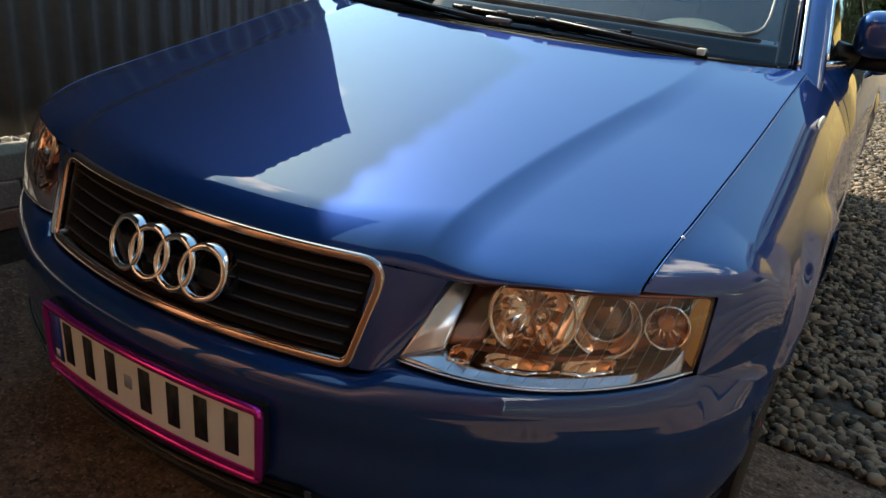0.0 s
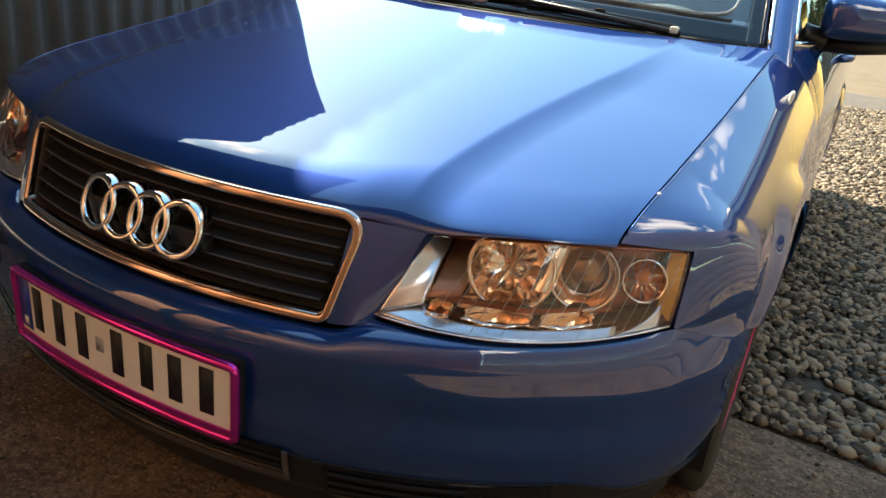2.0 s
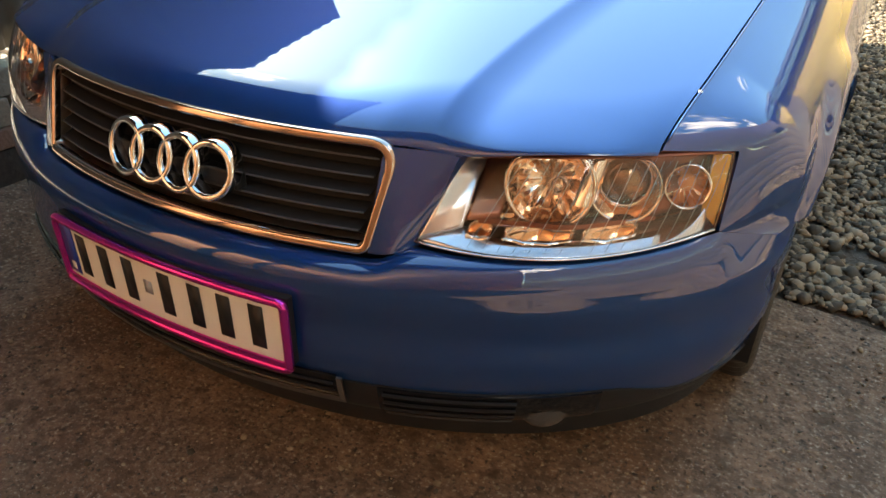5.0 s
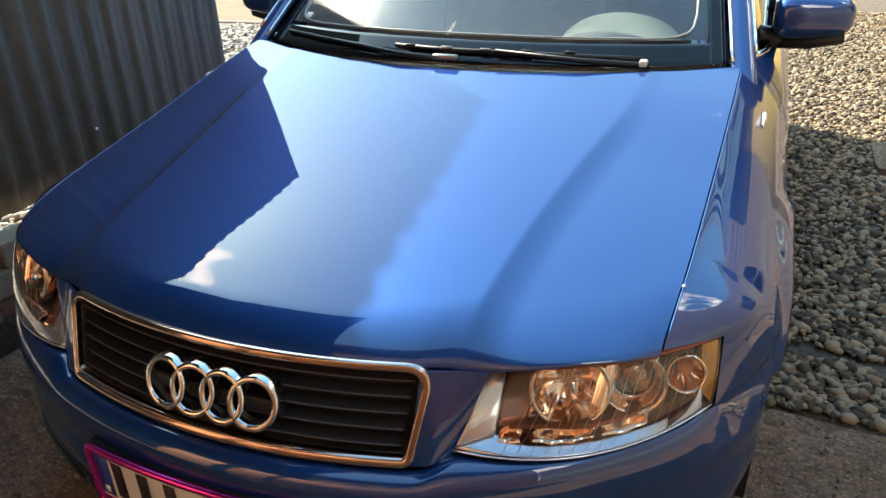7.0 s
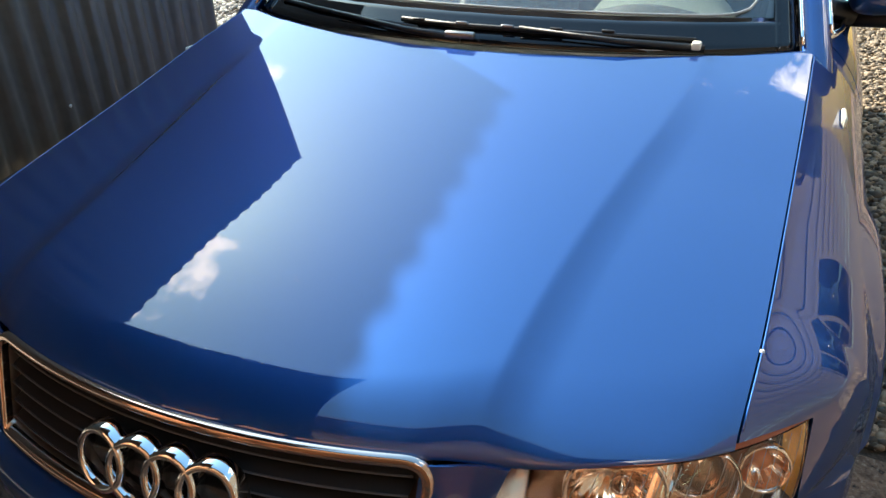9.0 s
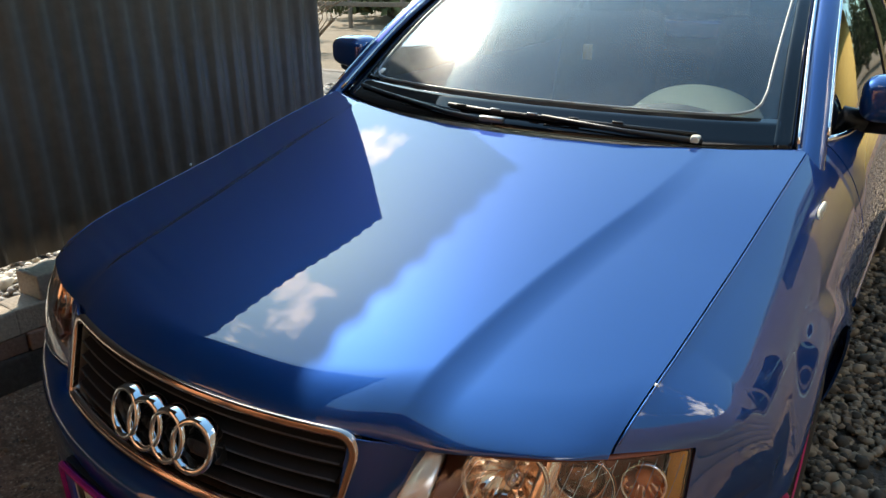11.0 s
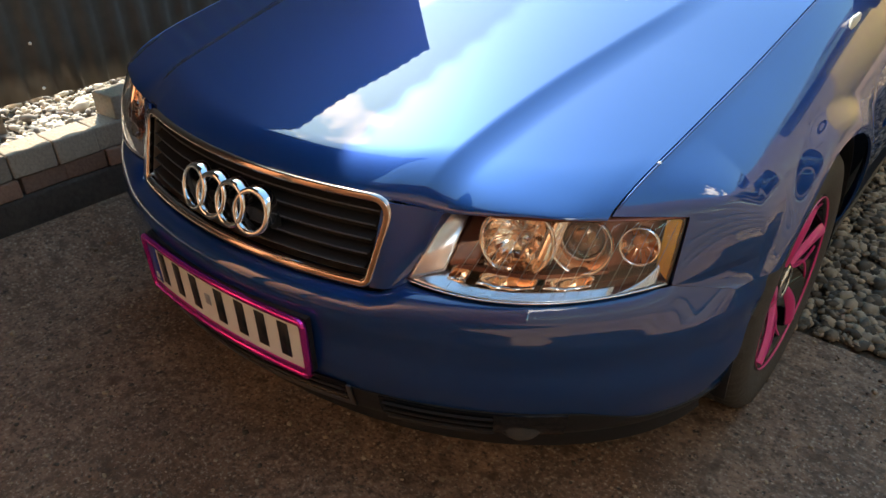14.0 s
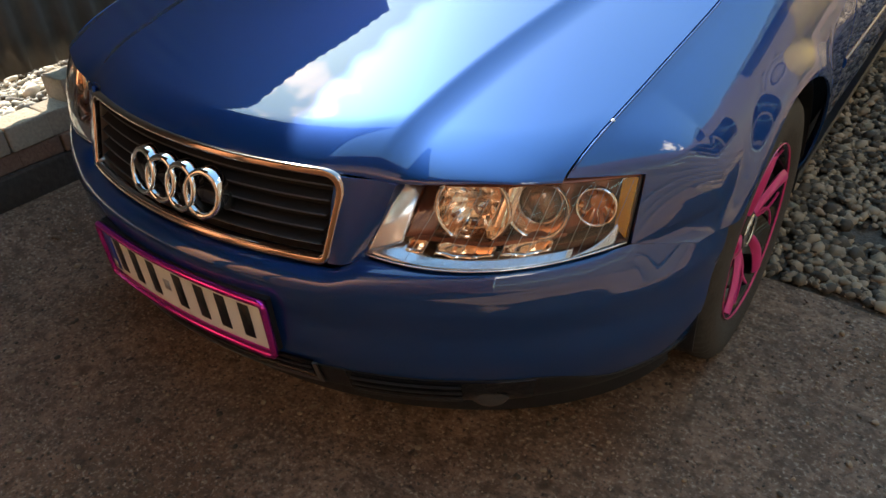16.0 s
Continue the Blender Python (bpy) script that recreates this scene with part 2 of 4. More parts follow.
def dusty(m, amount):
    """A film of dust on glass: a share of plain scatter over the clear pane."""
    n, l = m.node_tree.nodes, m.node_tree.links
    mix, dif, tex = n.new("ShaderNodeMixShader"), n.new("ShaderNodeBsdfDiffuse"), n.new("ShaderNodeTexNoise")
    dif.inputs["Color"].default_value = (0.75, 0.76, 0.78, 1)
    tex.inputs["Scale"].default_value, tex.inputs["Detail"].default_value = 5.0, 8.0
    k = n.new("ShaderNodeMath")
    k.operation = "MULTIPLY"
    k.inputs[1].default_value = amount * 2
    l.new(tex.outputs["Fac"], k.inputs[0]), l.new(k.outputs[0], mix.inputs["Fac"])
    l.new(n["Principled BSDF"].outputs["BSDF"], mix.inputs[1]), l.new(dif.outputs["BSDF"], mix.inputs[2])
    l.new(mix.outputs[0], n["Material Output"].inputs["Surface"])


dusty(WINDOW, 0.03)
WINDOW.node_tree.nodes["Principled BSDF"].inputs["Coat Weight"].default_value = 0.5
WINDOW.node_tree.nodes["Principled BSDF"].inputs["Coat Roughness"].default_value = 0.16


# ---- mesh helpers ----
def mesh_from(name, bm, material, smooth=True):
    me = bpy.data.meshes.new(name)
    bm.normal_update()
    bm.to_mesh(me)
    bm.free()
    me.materials.append(material)
    if smooth:
        for p in me.polygons:
            p.use_smooth = True
    return me


def part(name, bm, material, parent=None, label="", smooth=True, thick=0.0, bevel=0.0):
    """One bmesh as one mesh object, under a thing or a part."""
    ob = new(name, mesh_from(name, bm, material, smooth))
    if parent is not None:
        ob.parent = parent
    if thick:
        s = ob.modifiers.new("thickness", "SOLIDIFY")
        s.thickness, s.offset = thick, -1.0
        if smooth and thick > 0.002:
            ob.modifiers.new("sharp_rim", "EDGE_SPLIT").split_angle = radians(38)
    if bevel:
        b = ob.modifiers.new("edge", "BEVEL")
        b.width, b.segments, b.limit_method, b.angle_limit = bevel, 2, "ANGLE", radians(40)
    if label:
        tagged(ob, label)
    return ob


def grid(f, nu, nv, flip=False, close_u=False):
    """A sheet of quads through f(u, v), u and v from 0 to 1."""
    bm = bmesh.new()
    vs = [[bm.verts.new(f(i / nu, j / nv)) for j in range(nv + 1)] for i in range(nu if close_u else nu + 1)]
    for i in range(nu):
        a, b = vs[i], vs[(i + 1) % len(vs)]
        for j in range(nv):
            q = (a[j], b[j], b[j + 1], a[j + 1])
            try:
                bm.faces.new(q[::-1] if flip else q)
            except ValueError:
                pass
    return bm


def box(lo, hi, bevel=0.0, seg=2):
    bm = bmesh.new()
    bmesh.ops.create_cube(bm, size=1)
    bmesh.ops.scale(bm, vec=[h - l for l, h in zip(lo, hi)], verts=bm.verts)
    bmesh.ops.translate(bm, vec=[(h + l) / 2 for l, h in zip(lo, hi)], verts=bm.verts)
    if bevel:
        bmesh.ops.bevel(bm, geom=bm.edges, offset=bevel, segments=seg, affect="EDGES", profile=0.5)
    return bm


def tube(points, radius, sides=10, closed=False):
    """A round bar along points; radius is a number or a function of 0..1."""
    bm = bmesh.new()
    pts = [Vector(p) for p in points]
    n = len(pts)
    rings = []
    for i, p in enumerate(pts):
        a = pts[(i - 1) % n] if closed else pts[max(i - 1, 0)]
        b = pts[(i + 1) % n] if closed else pts[min(i + 1, n - 1)]
        t = (b - a).normalized()
        side = t.cross(Vector((0, 0, 1)))
        side = side.normalized() if side.length > 0.05 else t.cross(Vector((0, 1, 0))).normalized()
        up = side.cross(t)
        r = radius(i / max(n - 1, 1)) if callable(radius) else radius
        rings.append([bm.verts.new(p + r * (math.cos(k * 2 * math.pi / sides) * side + math.sin(k * 2 * math.pi / sides) * up)) for k in range(sides)])
    for i in range(n if closed else n - 1):
        a, b = rings[i], rings[(i + 1) % n]
        for k in range(sides):
            bm.faces.new((a[k], a[(k + 1) % sides], b[(k + 1) % sides], b[k]))
    if not closed:
        bm.faces.new(rings[0][::-1]), bm.faces.new(rings[-1])
    bmesh.ops.recalc_face_normals(bm, faces=bm.faces)
    return bm


def lathe(profile, seg=48, wobble=None):
    """Turns (radius, along) pairs about the x axis."""
    m = len(profile)

    def f(u, v):
        r, x = profile[min(int(round(v * (m - 1))), m - 1)]
        a = u * 2 * math.pi
        if wobble:
            r += wobble(a, r, x)
        return (x, r * math.cos(a), r * math.sin(a))
    bm = grid(f, seg, m - 1, False, True)
    bmesh.ops.recalc_face_normals(bm, faces=bm.faces)
    return bm


def move(bm, m):
    bmesh.ops.transform(bm, matrix=m, verts=bm.verts)
    return bm


def merge(*bms):
    out = bmesh.new()
    for b in bms:
        me = bpy.data.meshes.new("tmp")
        b.to_mesh(me)
        b.free()
        out.from_mesh(me)
        bpy.data.meshes.remove(me)
    return out


def spline(knots, x):
    """A smooth curve through a few (x, y) knots."""
    if x <= knots[0][0]:
        return knots[0][1]
    for i in range(len(knots) - 1):
        (x0, y0), (x1, y1) = knots[i], knots[i + 1]
        if x <= x1:
            xa, ya = knots[max(i - 1, 0)]
            xb, yb = knots[min(i + 2, len(knots) - 1)]
            h = x1 - x0
            m0 = (y1 - ya) / (x1 - xa) * h
            m1 = (yb - y0) / (xb - x0) * h
            s = (x - x0) / h
            return (2 * s**3 - 3 * s**2 + 1) * y0 + (s**3 - 2 * s**2 + s) * m0 + (-2 * s**3 + 3 * s**2) * y1 + (s**3 - s**2) * m1
    return knots[-1][1]


def smooth(a, b, x):
    s = min(max((x - a) / (b - a), 0), 1)
    return s * s * (3 - 2 * s)


def lerp(a, b, s):
    return tuple(p + (q - p) * s for p, q in zip(a, b))


def thing(name, label, category, group="", at=(0, 0, 0)):
    ob = new(name)
    ob.empty_display_size = 0.1
    ob.location = at
    return tagged(ob, label, category, group)


# ---- the setting ----
def plane_sheet(x0, x1, y0, y1, z, nx=2, ny=2, rough_edge=0.0, amp=0.0, depth=0.12):
    """A slab top with sides, its outline a little uneven."""
    def f(u, v):
        x, y = x0 + (x1 - x0) * u, y0 + (y1 - y0) * v
        e = rough_edge * noise.noise((x * 3.1, y * 3.1, 2.0))
        if v == 1:
            y += e
        if u in (0, 1):
            x += e
        return (x, y, z + amp * noise.noise((x * 1.7, y * 1.7, 5.0)))
    bm = grid(f, nx, ny, False)
    ext = bmesh.ops.extrude_edge_only(bm, edges=[e for e in bm.edges if e.is_boundary])
    for vtx in [g for g in ext["geom"] if isinstance(g, bmesh.types.BMVert)]:
        vtx.co.z -= depth
    bmesh.ops.recalc_face_normals(bm, faces=bm.faces)
    return bm


ground = part("ground", grid(lambda u, v: ((u - 0.5) * 900, -300 + v * 900, -0.03 + 14 * smooth(60, 320, -300 + v * 900) + 2.0 * smooth(40, 200, -300 + v * 900) * noise.noise((u * 12, v * 9, 0))), 90, 90), GRASS)
tagged(ground, "dry tan grass field rising to far slopes", "ground", kind="structure")
def apron_bank(bm):
    for v in bm.verts:
        v.co.z += 0.085 * smooth(-1.0, -1.34, v.co.x)
    return bm


slab = part("concrete_apron", apron_bank(plane_sheet(-1.4, 6.0, -6.0, 1.2, 0.0, 90, 60, 0.05, 0.004)), CONCRETE, smooth=False)
tagged(slab, "worn brownish concrete apron with stains and grit", "pavement", kind="structure")
bed = part("gravel_base", plane_sheet(-1.36, 6.5, 1.2, 11.5, -0.012, 40, 50, 0.05, 0.01), SOIL)
tagged(bed, "earthy bed under the loose pebbles", "ground", kind="structure")


def pebbles(name, count, area, z, sizes, seed, label, keep=None, stone=STONE):
    """Loose river pebbles, each a small faceted solid."""
    rnd = random.Random(seed)
    base = bmesh.new()
    bmesh.ops.create_icosphere(base, subdivisions=1, radius=1)
    bv = [v.co.copy() for v in base.verts]
    bf = [[v.index for v in f.verts] for f in base.faces]
    base.free()
    verts, faces = [], []
    x0, x1, y0, y1 = area
    n = 0
    while n < count:
        x, y = rnd.uniform(x0, x1), y0 + (y1 - y0) * rnd.random() ** 1.5
        if keep and not keep(x, y):
            n += 1
            continue
        s = rnd.uniform(*sizes) * (1 + 0.9 * rnd.random() ** 4)
        m = Euler((rnd.uniform(-0.5, 0.5), rnd.uniform(-0.5, 0.5), rnd.uniform(0, 6.3))).to_matrix()
        sx, sy, sz = s, s * rnd.uniform(0.6, 0.95), s * rnd.uniform(0.35, 0.65)
        o = len(verts)
        zz = z(x, y) if callable(z) else z
        for c in bv:
            k = 1 + rnd.uniform(-0.16, 0.16)
            p = m @ Vector((c.x * sx * k, c.y * sy * k, c.z * sz * k))
            verts.append((x + p.x, y + p.y, zz + sz * rnd.uniform(0.3, 0.36) + p.z))
        faces += [[o + i for i in f] for f in bf]
        n += 1
    me = bpy.data.meshes.new(name)
    me.from_pydata(verts, [], faces)
    me.materials.append(stone)
    for p in me.polygons:
        p.use_smooth = True
    return tagged(new(name, me), label, "gravel", kind="stuff")


def apron_edge(x):
    return 1.2 + 0.06 * math.sin(x * 2.3) + 0.03 * math.sin(x * 7.1)


pebbles("gravel_yard", 48000, (0.3, 2.9, 1.15, 9.5), -0.004, (0.008, 0.019), 3, "grey and tan river pebbles beside the car", lambda x, y: y > apron_edge(x) - 0.02 and (y > 1.75 or noise.noise((x * 2.3, y * 2.3, 4.0)) > -0.4) and not (1.36 < x < 3.0 and 3.42 < y < 3.95))
pebbles("grit", 9000, (-1.3, 2.0, -1.0, 1.25), 0.001, (0.0012, 0.0042), 8, "small grit scattered on the concrete apron")
pebbles("loose_stones", 420, (-1.3, 2.2, -0.9, 1.3), 0.001, (0.004, 0.010), 12, "scattered small stones on the concrete apron")
pebbles("leaf_litter", 260, (-1.33, -1.12, -0.9, 1.15), 0.03, (0.004, 0.012), 31, "dry brown leaf litter along the kerb", None, TWIG)
step = part("sunken_slab", plane_sheet(1.36, 3.0, 3.45, 3.95, 0.03, 20, 12, 0.05, 0.006), CONCRETE, smooth=False)
tagged(step, "worn concrete slab sunk in the gravel", "slab", kind="structure")

# raised bed behind the kerb blocks
raised = part("raised_bed", plane_sheet(-9.0, -1.46, -3.0, 5.6, 0.31, 30, 30, 0.02, 0.02, 0.3), SOIL)
tagged(raised, "earthy raised bed under pale pebbles", "ground", kind="structure")
pebbles("bed_gravel", 24000, (-4.2, -1.455, -0.6, 5.4), 0.328, (0.009, 0.021), 5, "sunlit pale river pebbles in a raised bed", None, PALESTONE)
kerb = part("kerb_foundation", box((-1.60, -3.0, -0.1), (-1.345, 4.6, 0.196), 0.012), DARKBASE)
tagged(kerb, "dark low concrete foundation under the kerb blocks", "kerb", kind="structure")


def kerb_wall():
    rnd = random.Random(4)
    wall = thing("kerb_wall", "two-course wall of concrete and reddish edging blocks", "kerb")
    wall.location = (-1.45, 0, 0.197)
    low, top = box((-0.03, -0.074, 0), (0.1, 0.074, 0.062), 0.005), box((-0.03, -0.074, 0), (0.1, 0.074, 0.086), 0.006)
    lowme, topme = mesh_from("block", low, REDBLOCK, False), mesh_from("block", top, BLOCKMAT, False)
    y = -2.737
    while y < 4.4:
        for me, dz in ((lowme, 0.0), (topme, 0.063)):
            b = new("block", me)
            b.parent = wall
            b.location = (rnd.uniform(-0.012, 0.012), y + rnd.uniform(-0.003, 0.003) + (0.02 if dz == 0 else 0), dz)
            b.rotation_euler = (0, 0, rnd.uniform(-0.05, 0.05))
        if 0.4 < y < 4.0:
            b = new("block", topme)
            b.parent = wall
            b.location = (-0.012 + rnd.uniform(-0.01, 0.01), y + 0.08, 0.150)
            b.rotation_euler = (0, 0, rnd.uniform(-0.08, 0.08))
        y += 0.152


kerb_wall()

# the dark sheet-metal fence
FX, FEND, FTOP, FBOT, FSTART = -1.5, 1.95, 2.36, 0.455, -1.6


def fence():
    t = thing("sheet_fence", "dark brown corrugated steel fence with a raised lower edge", "fence", at=(FX, 0, 0))
    pitch = 0.095
    n = int((FEND - FSTART) / pitch * 8)

    def f(u, v):
        y = FSTART + (FEND - FSTART) * u
        a = (y / pitch) % 1.0
        w = 0.013 * (smooth(0.08, 0.28, a) - smooth(0.58, 0.78, a))
        top = FTOP + 0.04 - 0.15 * min(FEND - y, 2.2)
        return (w, y, FBOT + (top - FBOT) * v + (0.004 * math.sin(y * 9) if v in (0, 1) else 0))
    part("sheet", grid(f, n, 12), SHEET, t, thick=0.0015)
    for z in (0.75, 1.3, 1.85):
        part("rail", box((-0.06, FSTART, z), (-0.008, FEND - 0.04, z + 0.05), 0.004), WOODPOST, t)
    for y in (-0.35, 0.305, 1.184, 1.614):
        for z in (0.487, 0.64, 1.33):
            part("screw", move(lathe([(0.0, 0.004), (0.004, 0.003), (0.006, 0.0)], 10), Matrix.Translation((0.0145, y, z))), SCREW, t)
    for y in (FSTART + 0.1, 0.1, FEND - 0.12):
        part("post", box((-0.13, y, 0), (-0.062, y + 0.07, 1.98), 0.005), WOODPOST, t)


fence()


# the yellow house beside and behind
def house():
    h = thing("house", "yellow rendered house with light ribbed roof in full sun", "house")
    X, Y = 2.9, -2.6
    part("side_wall", box((X, 4.8, -0.05), (X + 0.3, 13.0, 2.85)), YELLOW, h)
    for i in range(17):
        part("board", box((X + 0.02, Y, 0.02 + 0.17 * i), (X + 0.06, 4.79, 0.175 + 0.17 * i), 0.006), BROWNBOARD, h, "grey-brown horizontal board")
    part("front_wall", box((-4.0, Y - 0.3, -0.05), (X - 0.002, Y, 4.8)), ORANGE, h, "orange-brown boarded wall")
    part("plinth", box((X - 0.03, 4.8, -0.05), (X - 0.002, 12.9, 0.35), 0.006), CONCRETE, h)

    def roof(u, v):
        y = 4.4 + u * 9.1
        a = (y / 0.16) % 1.0
        r = 0.03 * (smooth(0.0, 0.2, a) - smooth(0.3, 0.5, a))
        return (X - 0.45 + 3.4 * v, y, 2.82 + 2.0 * v + r)
    part("roof", grid(roof, 455, 4), ROOF, h, thick=0.02)
    part("fascia", box((X - 0.46, 4.4, 2.66), (X - 0.43, 13.5, 2.82)), ROOF, h)

    def roof2(u, v):
        x = -4.4 + u * (X + 3.9)
        a = (x / 0.2) % 1.0
        r = 0.03 * (smooth(0.0, 0.2, a) - smooth(0.3, 0.5, a))
        return (x, Y + 1.2 - 4.1 * v, 4.42 + 1.8 * v + r)
    part("front_roof", grid(roof2, 320, 4, True), ROOF, h, thick=0.02)
    part("front_fascia", box((-4.4, Y + 1.17, 4.26), (X - 0.5, Y + 1.2, 4.43)), WOODPOST, h)
    part("soffit", box((-4.38, Y + 0.002, 4.26), (X - 0.5, Y + 1.16, 4.29)), WOODPOST, h, "dark boarded soffit under the eaves")
    # Unseen window, added so that its dark shape mirrors in the fender.
    for y in (2.2,):
        w = part("window", box((X - 0.03, y, 0.95), (X + 0.016, y + 1.3, 2.2), 0.01), BROWNBOARD, h, "assumed brown-framed window, for the fender's reflection")
        part("pane", box((X - 0.04, y + 0.09, 1.04), (X - 0.032, y + 0.61, 2.11)), GLOSSBLACK, w)
        part("pane", box((X - 0.04, y + 0.69, 1.04), (X - 0.032, y + 1.21, 2.11)), GLOSSBLACK, w)


house()


def canopy():
    """The dark lean-to roof over the apron, fixed to the fence."""
    c = thing("lean_to_roof", "dark corrugated lean-to roof over the apron", "canopy", at=(-1.6, 0, 0))

    def f(u, v):
        x = 1.4 * v
        y = -2.1 + 2.55 * u
        a = (x / 0.095) % 1.0
        return (x, y, 2.14 - 0.04 * v + 0.013 * (smooth(0.08, 0.28, a) - smooth(0.58, 0.78, a)))
    part("sheet", grid(f, 8, 118), SHEET, c, thick=0.002)
    for y in (-2.0, -0.8, 0.25):
        part("rafter", box((0.02, y, 2.02), (1.22, y + 0.05, 2.095), 0.004), WOODPOST, c)
    for y in (-2.0, -1.0):
        part("post", box((1.12, y, 0.0), (1.19, y + 0.07, 2.03), 0.005), WOODPOST, c)


canopy()


# ---- the car ----
car = thing("car", "blue metallic estate-class saloon parked on concrete and gravel", "car")
# it stands a little askew and leans towards the house
CAR_TURN = Euler((0, radians(1.3), radians(1.7)))
car.rotation_euler = CAR_TURN
car.location = Vector((0.36, 0.09, 0.55)) - CAR_TURN.to_matrix() @ Vector((0.36, 0.09, 0.55))
AXF, AXR, WR, AR = 0.91, 3.56, 0.316, 0.370


def hood_top(x, y):
    """The height of the bonnet skin."""
    s = y - 0.1
    z = 0.728 + 0.199 * s + 0.0195 * math.erf(s / 0.26)
    ax = abs(x)
    z -= 0.036 * (ax / 0.69) ** 2.0
    # the crease: a firm upper edge, then a soft run-out
    c = (ax - hood_crease(y)) / 0.062
    k = 0.0 if c < -0.07 else (c + 0.07) ** 2 / 0.28 if c < 0.07 else 0.07 + (c - 0.07) * (1 - 0.5 * (c - 0.07) / 0.93) if c < 1 else 0.535
    z -= 0.0215 * k * smooth(0.10, 0.30, y) * (1 - 0.75 * smooth(0.75, 1.15, y))
    return z


def hood_crease(y):
    return spline([(0.10, 0.402), (0.2, 0.406), (0.3, 0.412), (0.41, 0.421), (0.55, 0.437), (0.68, 0.457), (0.78, 0.473), (0.9, 0.494), (1.05, 0.514), (1.3, 0.54)], y)


def hood_edge(y):
    return spline([(0.30, 0.694), (0.45, 0.706), (0.7, 0.717), (1.0, 0.728), (1.36, 0.738)], y)


def hood_front(x):
    return spline([(0.0, 0.083), (0.2, 0.101), (0.33, 0.131), (0.37, 0.148), (0.41, 0.163), (0.45, 0.174), (0.52, 0.189), (0.60, 0.223), (0.65, 0.250), (0.697, 0.290)], abs(x))


def hood_rear(x):
    return 1.10 + 0.245 * (abs(x) / 0.74) ** 2.1


def front_drop(x):
    ax = abs(x)
    s = (ax - 0.444) / 0.334
    s = min(0.5 * (s + math.sqrt(s * s + 0.006)), 1)
    lens = 0.682 + 0.012 * s + 0.080 * s * (1 - s)
    k = smooth(0.28, 0.50, ax)
    return min((1 - k) * 0.030 + k * (hood_top(x, hood_front(x)) - lens - 0.0012), 0.042)


def hood_skin(x, y):
    """The bonnet's height with its rounded front."""
    y0 = hood_front(x)
    reach = spline([(0.0, 0.165), (0.2, 0.185), (0.33, 0.235), (0.42, 0.285), (0.5, 0.300), (0.6, 0.350), (0.70, 0.450)], abs(x)) - y0
    near = 1 - min(max((y - y0) / reach, 0), 1)
    return hood_top(x, y) - front_drop(x) * (0.72 * (1 - math.sqrt(max(1 - near * near, 0))) + 0.28 * near ** 2.2)


def hood_point(u, v):
    k = 2 * u - 1
    x = k * 0.69
    for _ in range(4):
        y0, y1 = hood_front(x), hood_rear(x)
        w = 1 - (1 - v) ** 1.0
        y = y0 + (y1 - y0) * w
        x = k * hood_edge(y)
    z = hood_skin(x, y)
    d2 = y1 - y
    z -= 0.004 * (1 - min(d2 / 0.014, 1)) ** 2
    return (x, y, z)


hood = part("hood", grid(lambda u, v: hood_point(u, v ** 1.5 * (1 - v) + (1 - (1 - v) ** 2) * v), 220, 110), PAINT, car, thick=0.006)


GZ0, GZ1 = 0.552, 0.701


def grille_y(x, z):
    s = (z - GZ0) / (GZ1 - GZ0)
    return 0.030 + 0.048 * s + 0.44 * x * x


# the panel between grille and lamp, part of the bonnet
def nose(sgn):
    def f(u, v):
        # past the outer edge the panel folds back beside the lamp
        fold = 0.030 * max(u * 1.1 - 1, 0) / 0.1
        u = min(u * 1.1, 1)
        x = 0.352 + 0.094 * u
        top = (x, hood_front(x), hood_top(x, hood_front(x)) - front_drop(x))
        low = (0.352 + 0.052 * u, 0.084 + 0.040 * u * u, 0.546 + 0.008 * u * u)
        p = lerp(top, low, v)
        k = smooth(0.0, 0.7, u)
        p = (p[0], p[1] * k + (grille_y(p[0], p[2]) + 0.003) * (1 - k), p[2])
        return (sgn * p[0], p[1] + fold - 0.004 * math.sin(math.pi * min(v * 1.0, 1)) * (1 - 0.4 * u), p[2])
    return grid(f, 22, 24, sgn < 0)


for sgn in (1, -1):
    part("nose_panel", nose(sgn), PAINT, hood, thick=0.006)


# ---- bumper ----
BA, BB = 0.886, 0.62


def bumper_plan(phi):
    s, c = math.sin(phi), math.cos(phi)
    x = BA * s
    y = BB - BB * c ** (2 / 1.95)
    return x, y - 0.014


BUMPER_SECTION = [(0.0, 0.085, 0.560), (0.1, 0.045, 0.552), (0.2, 0.012, 0.530), (0.32, 0.0, 0.495), (0.5, 0.004, 0.43), (0.65, 0.002, 0.37), (0.8, 0.012, 0.31), (0.92, 0.03, 0.262), (1.0, 0.055, 0.235)]
INSET = [(a, b) for a, b, c in BUMPER_SECTION]
HEIGHT = [(a, c) for a, b, c in BUMPER_SECTION]


TI, TO, BO, BI = Vector((0.444, 0.195, 0.679)), Vector((0.778, 0.399, 0.691)), Vector((0.780, 0.360, 0.583)), Vector((0.409, 0.118, 0.566))


def lamp_point(s, t, depth=0.0):
    """On the lamp's face: s outwards, t upwards; depth behind it."""
    a, b = BI.lerp(BO, s), TI.lerp(TO, s)
    p = a.lerp(b, t)
    bul = 4 * s * (1 - s)
    p += Vector((0.022, -0.056, 0)) * bul
    p.z += -0.006 * bul * (1 - t) + 0.020 * bul * t
    return p + Vector((-0.25, 0.95, 0.0)) * depth - Vector((-0.003, 0.010, 0)) * math.sin(math.pi * t)


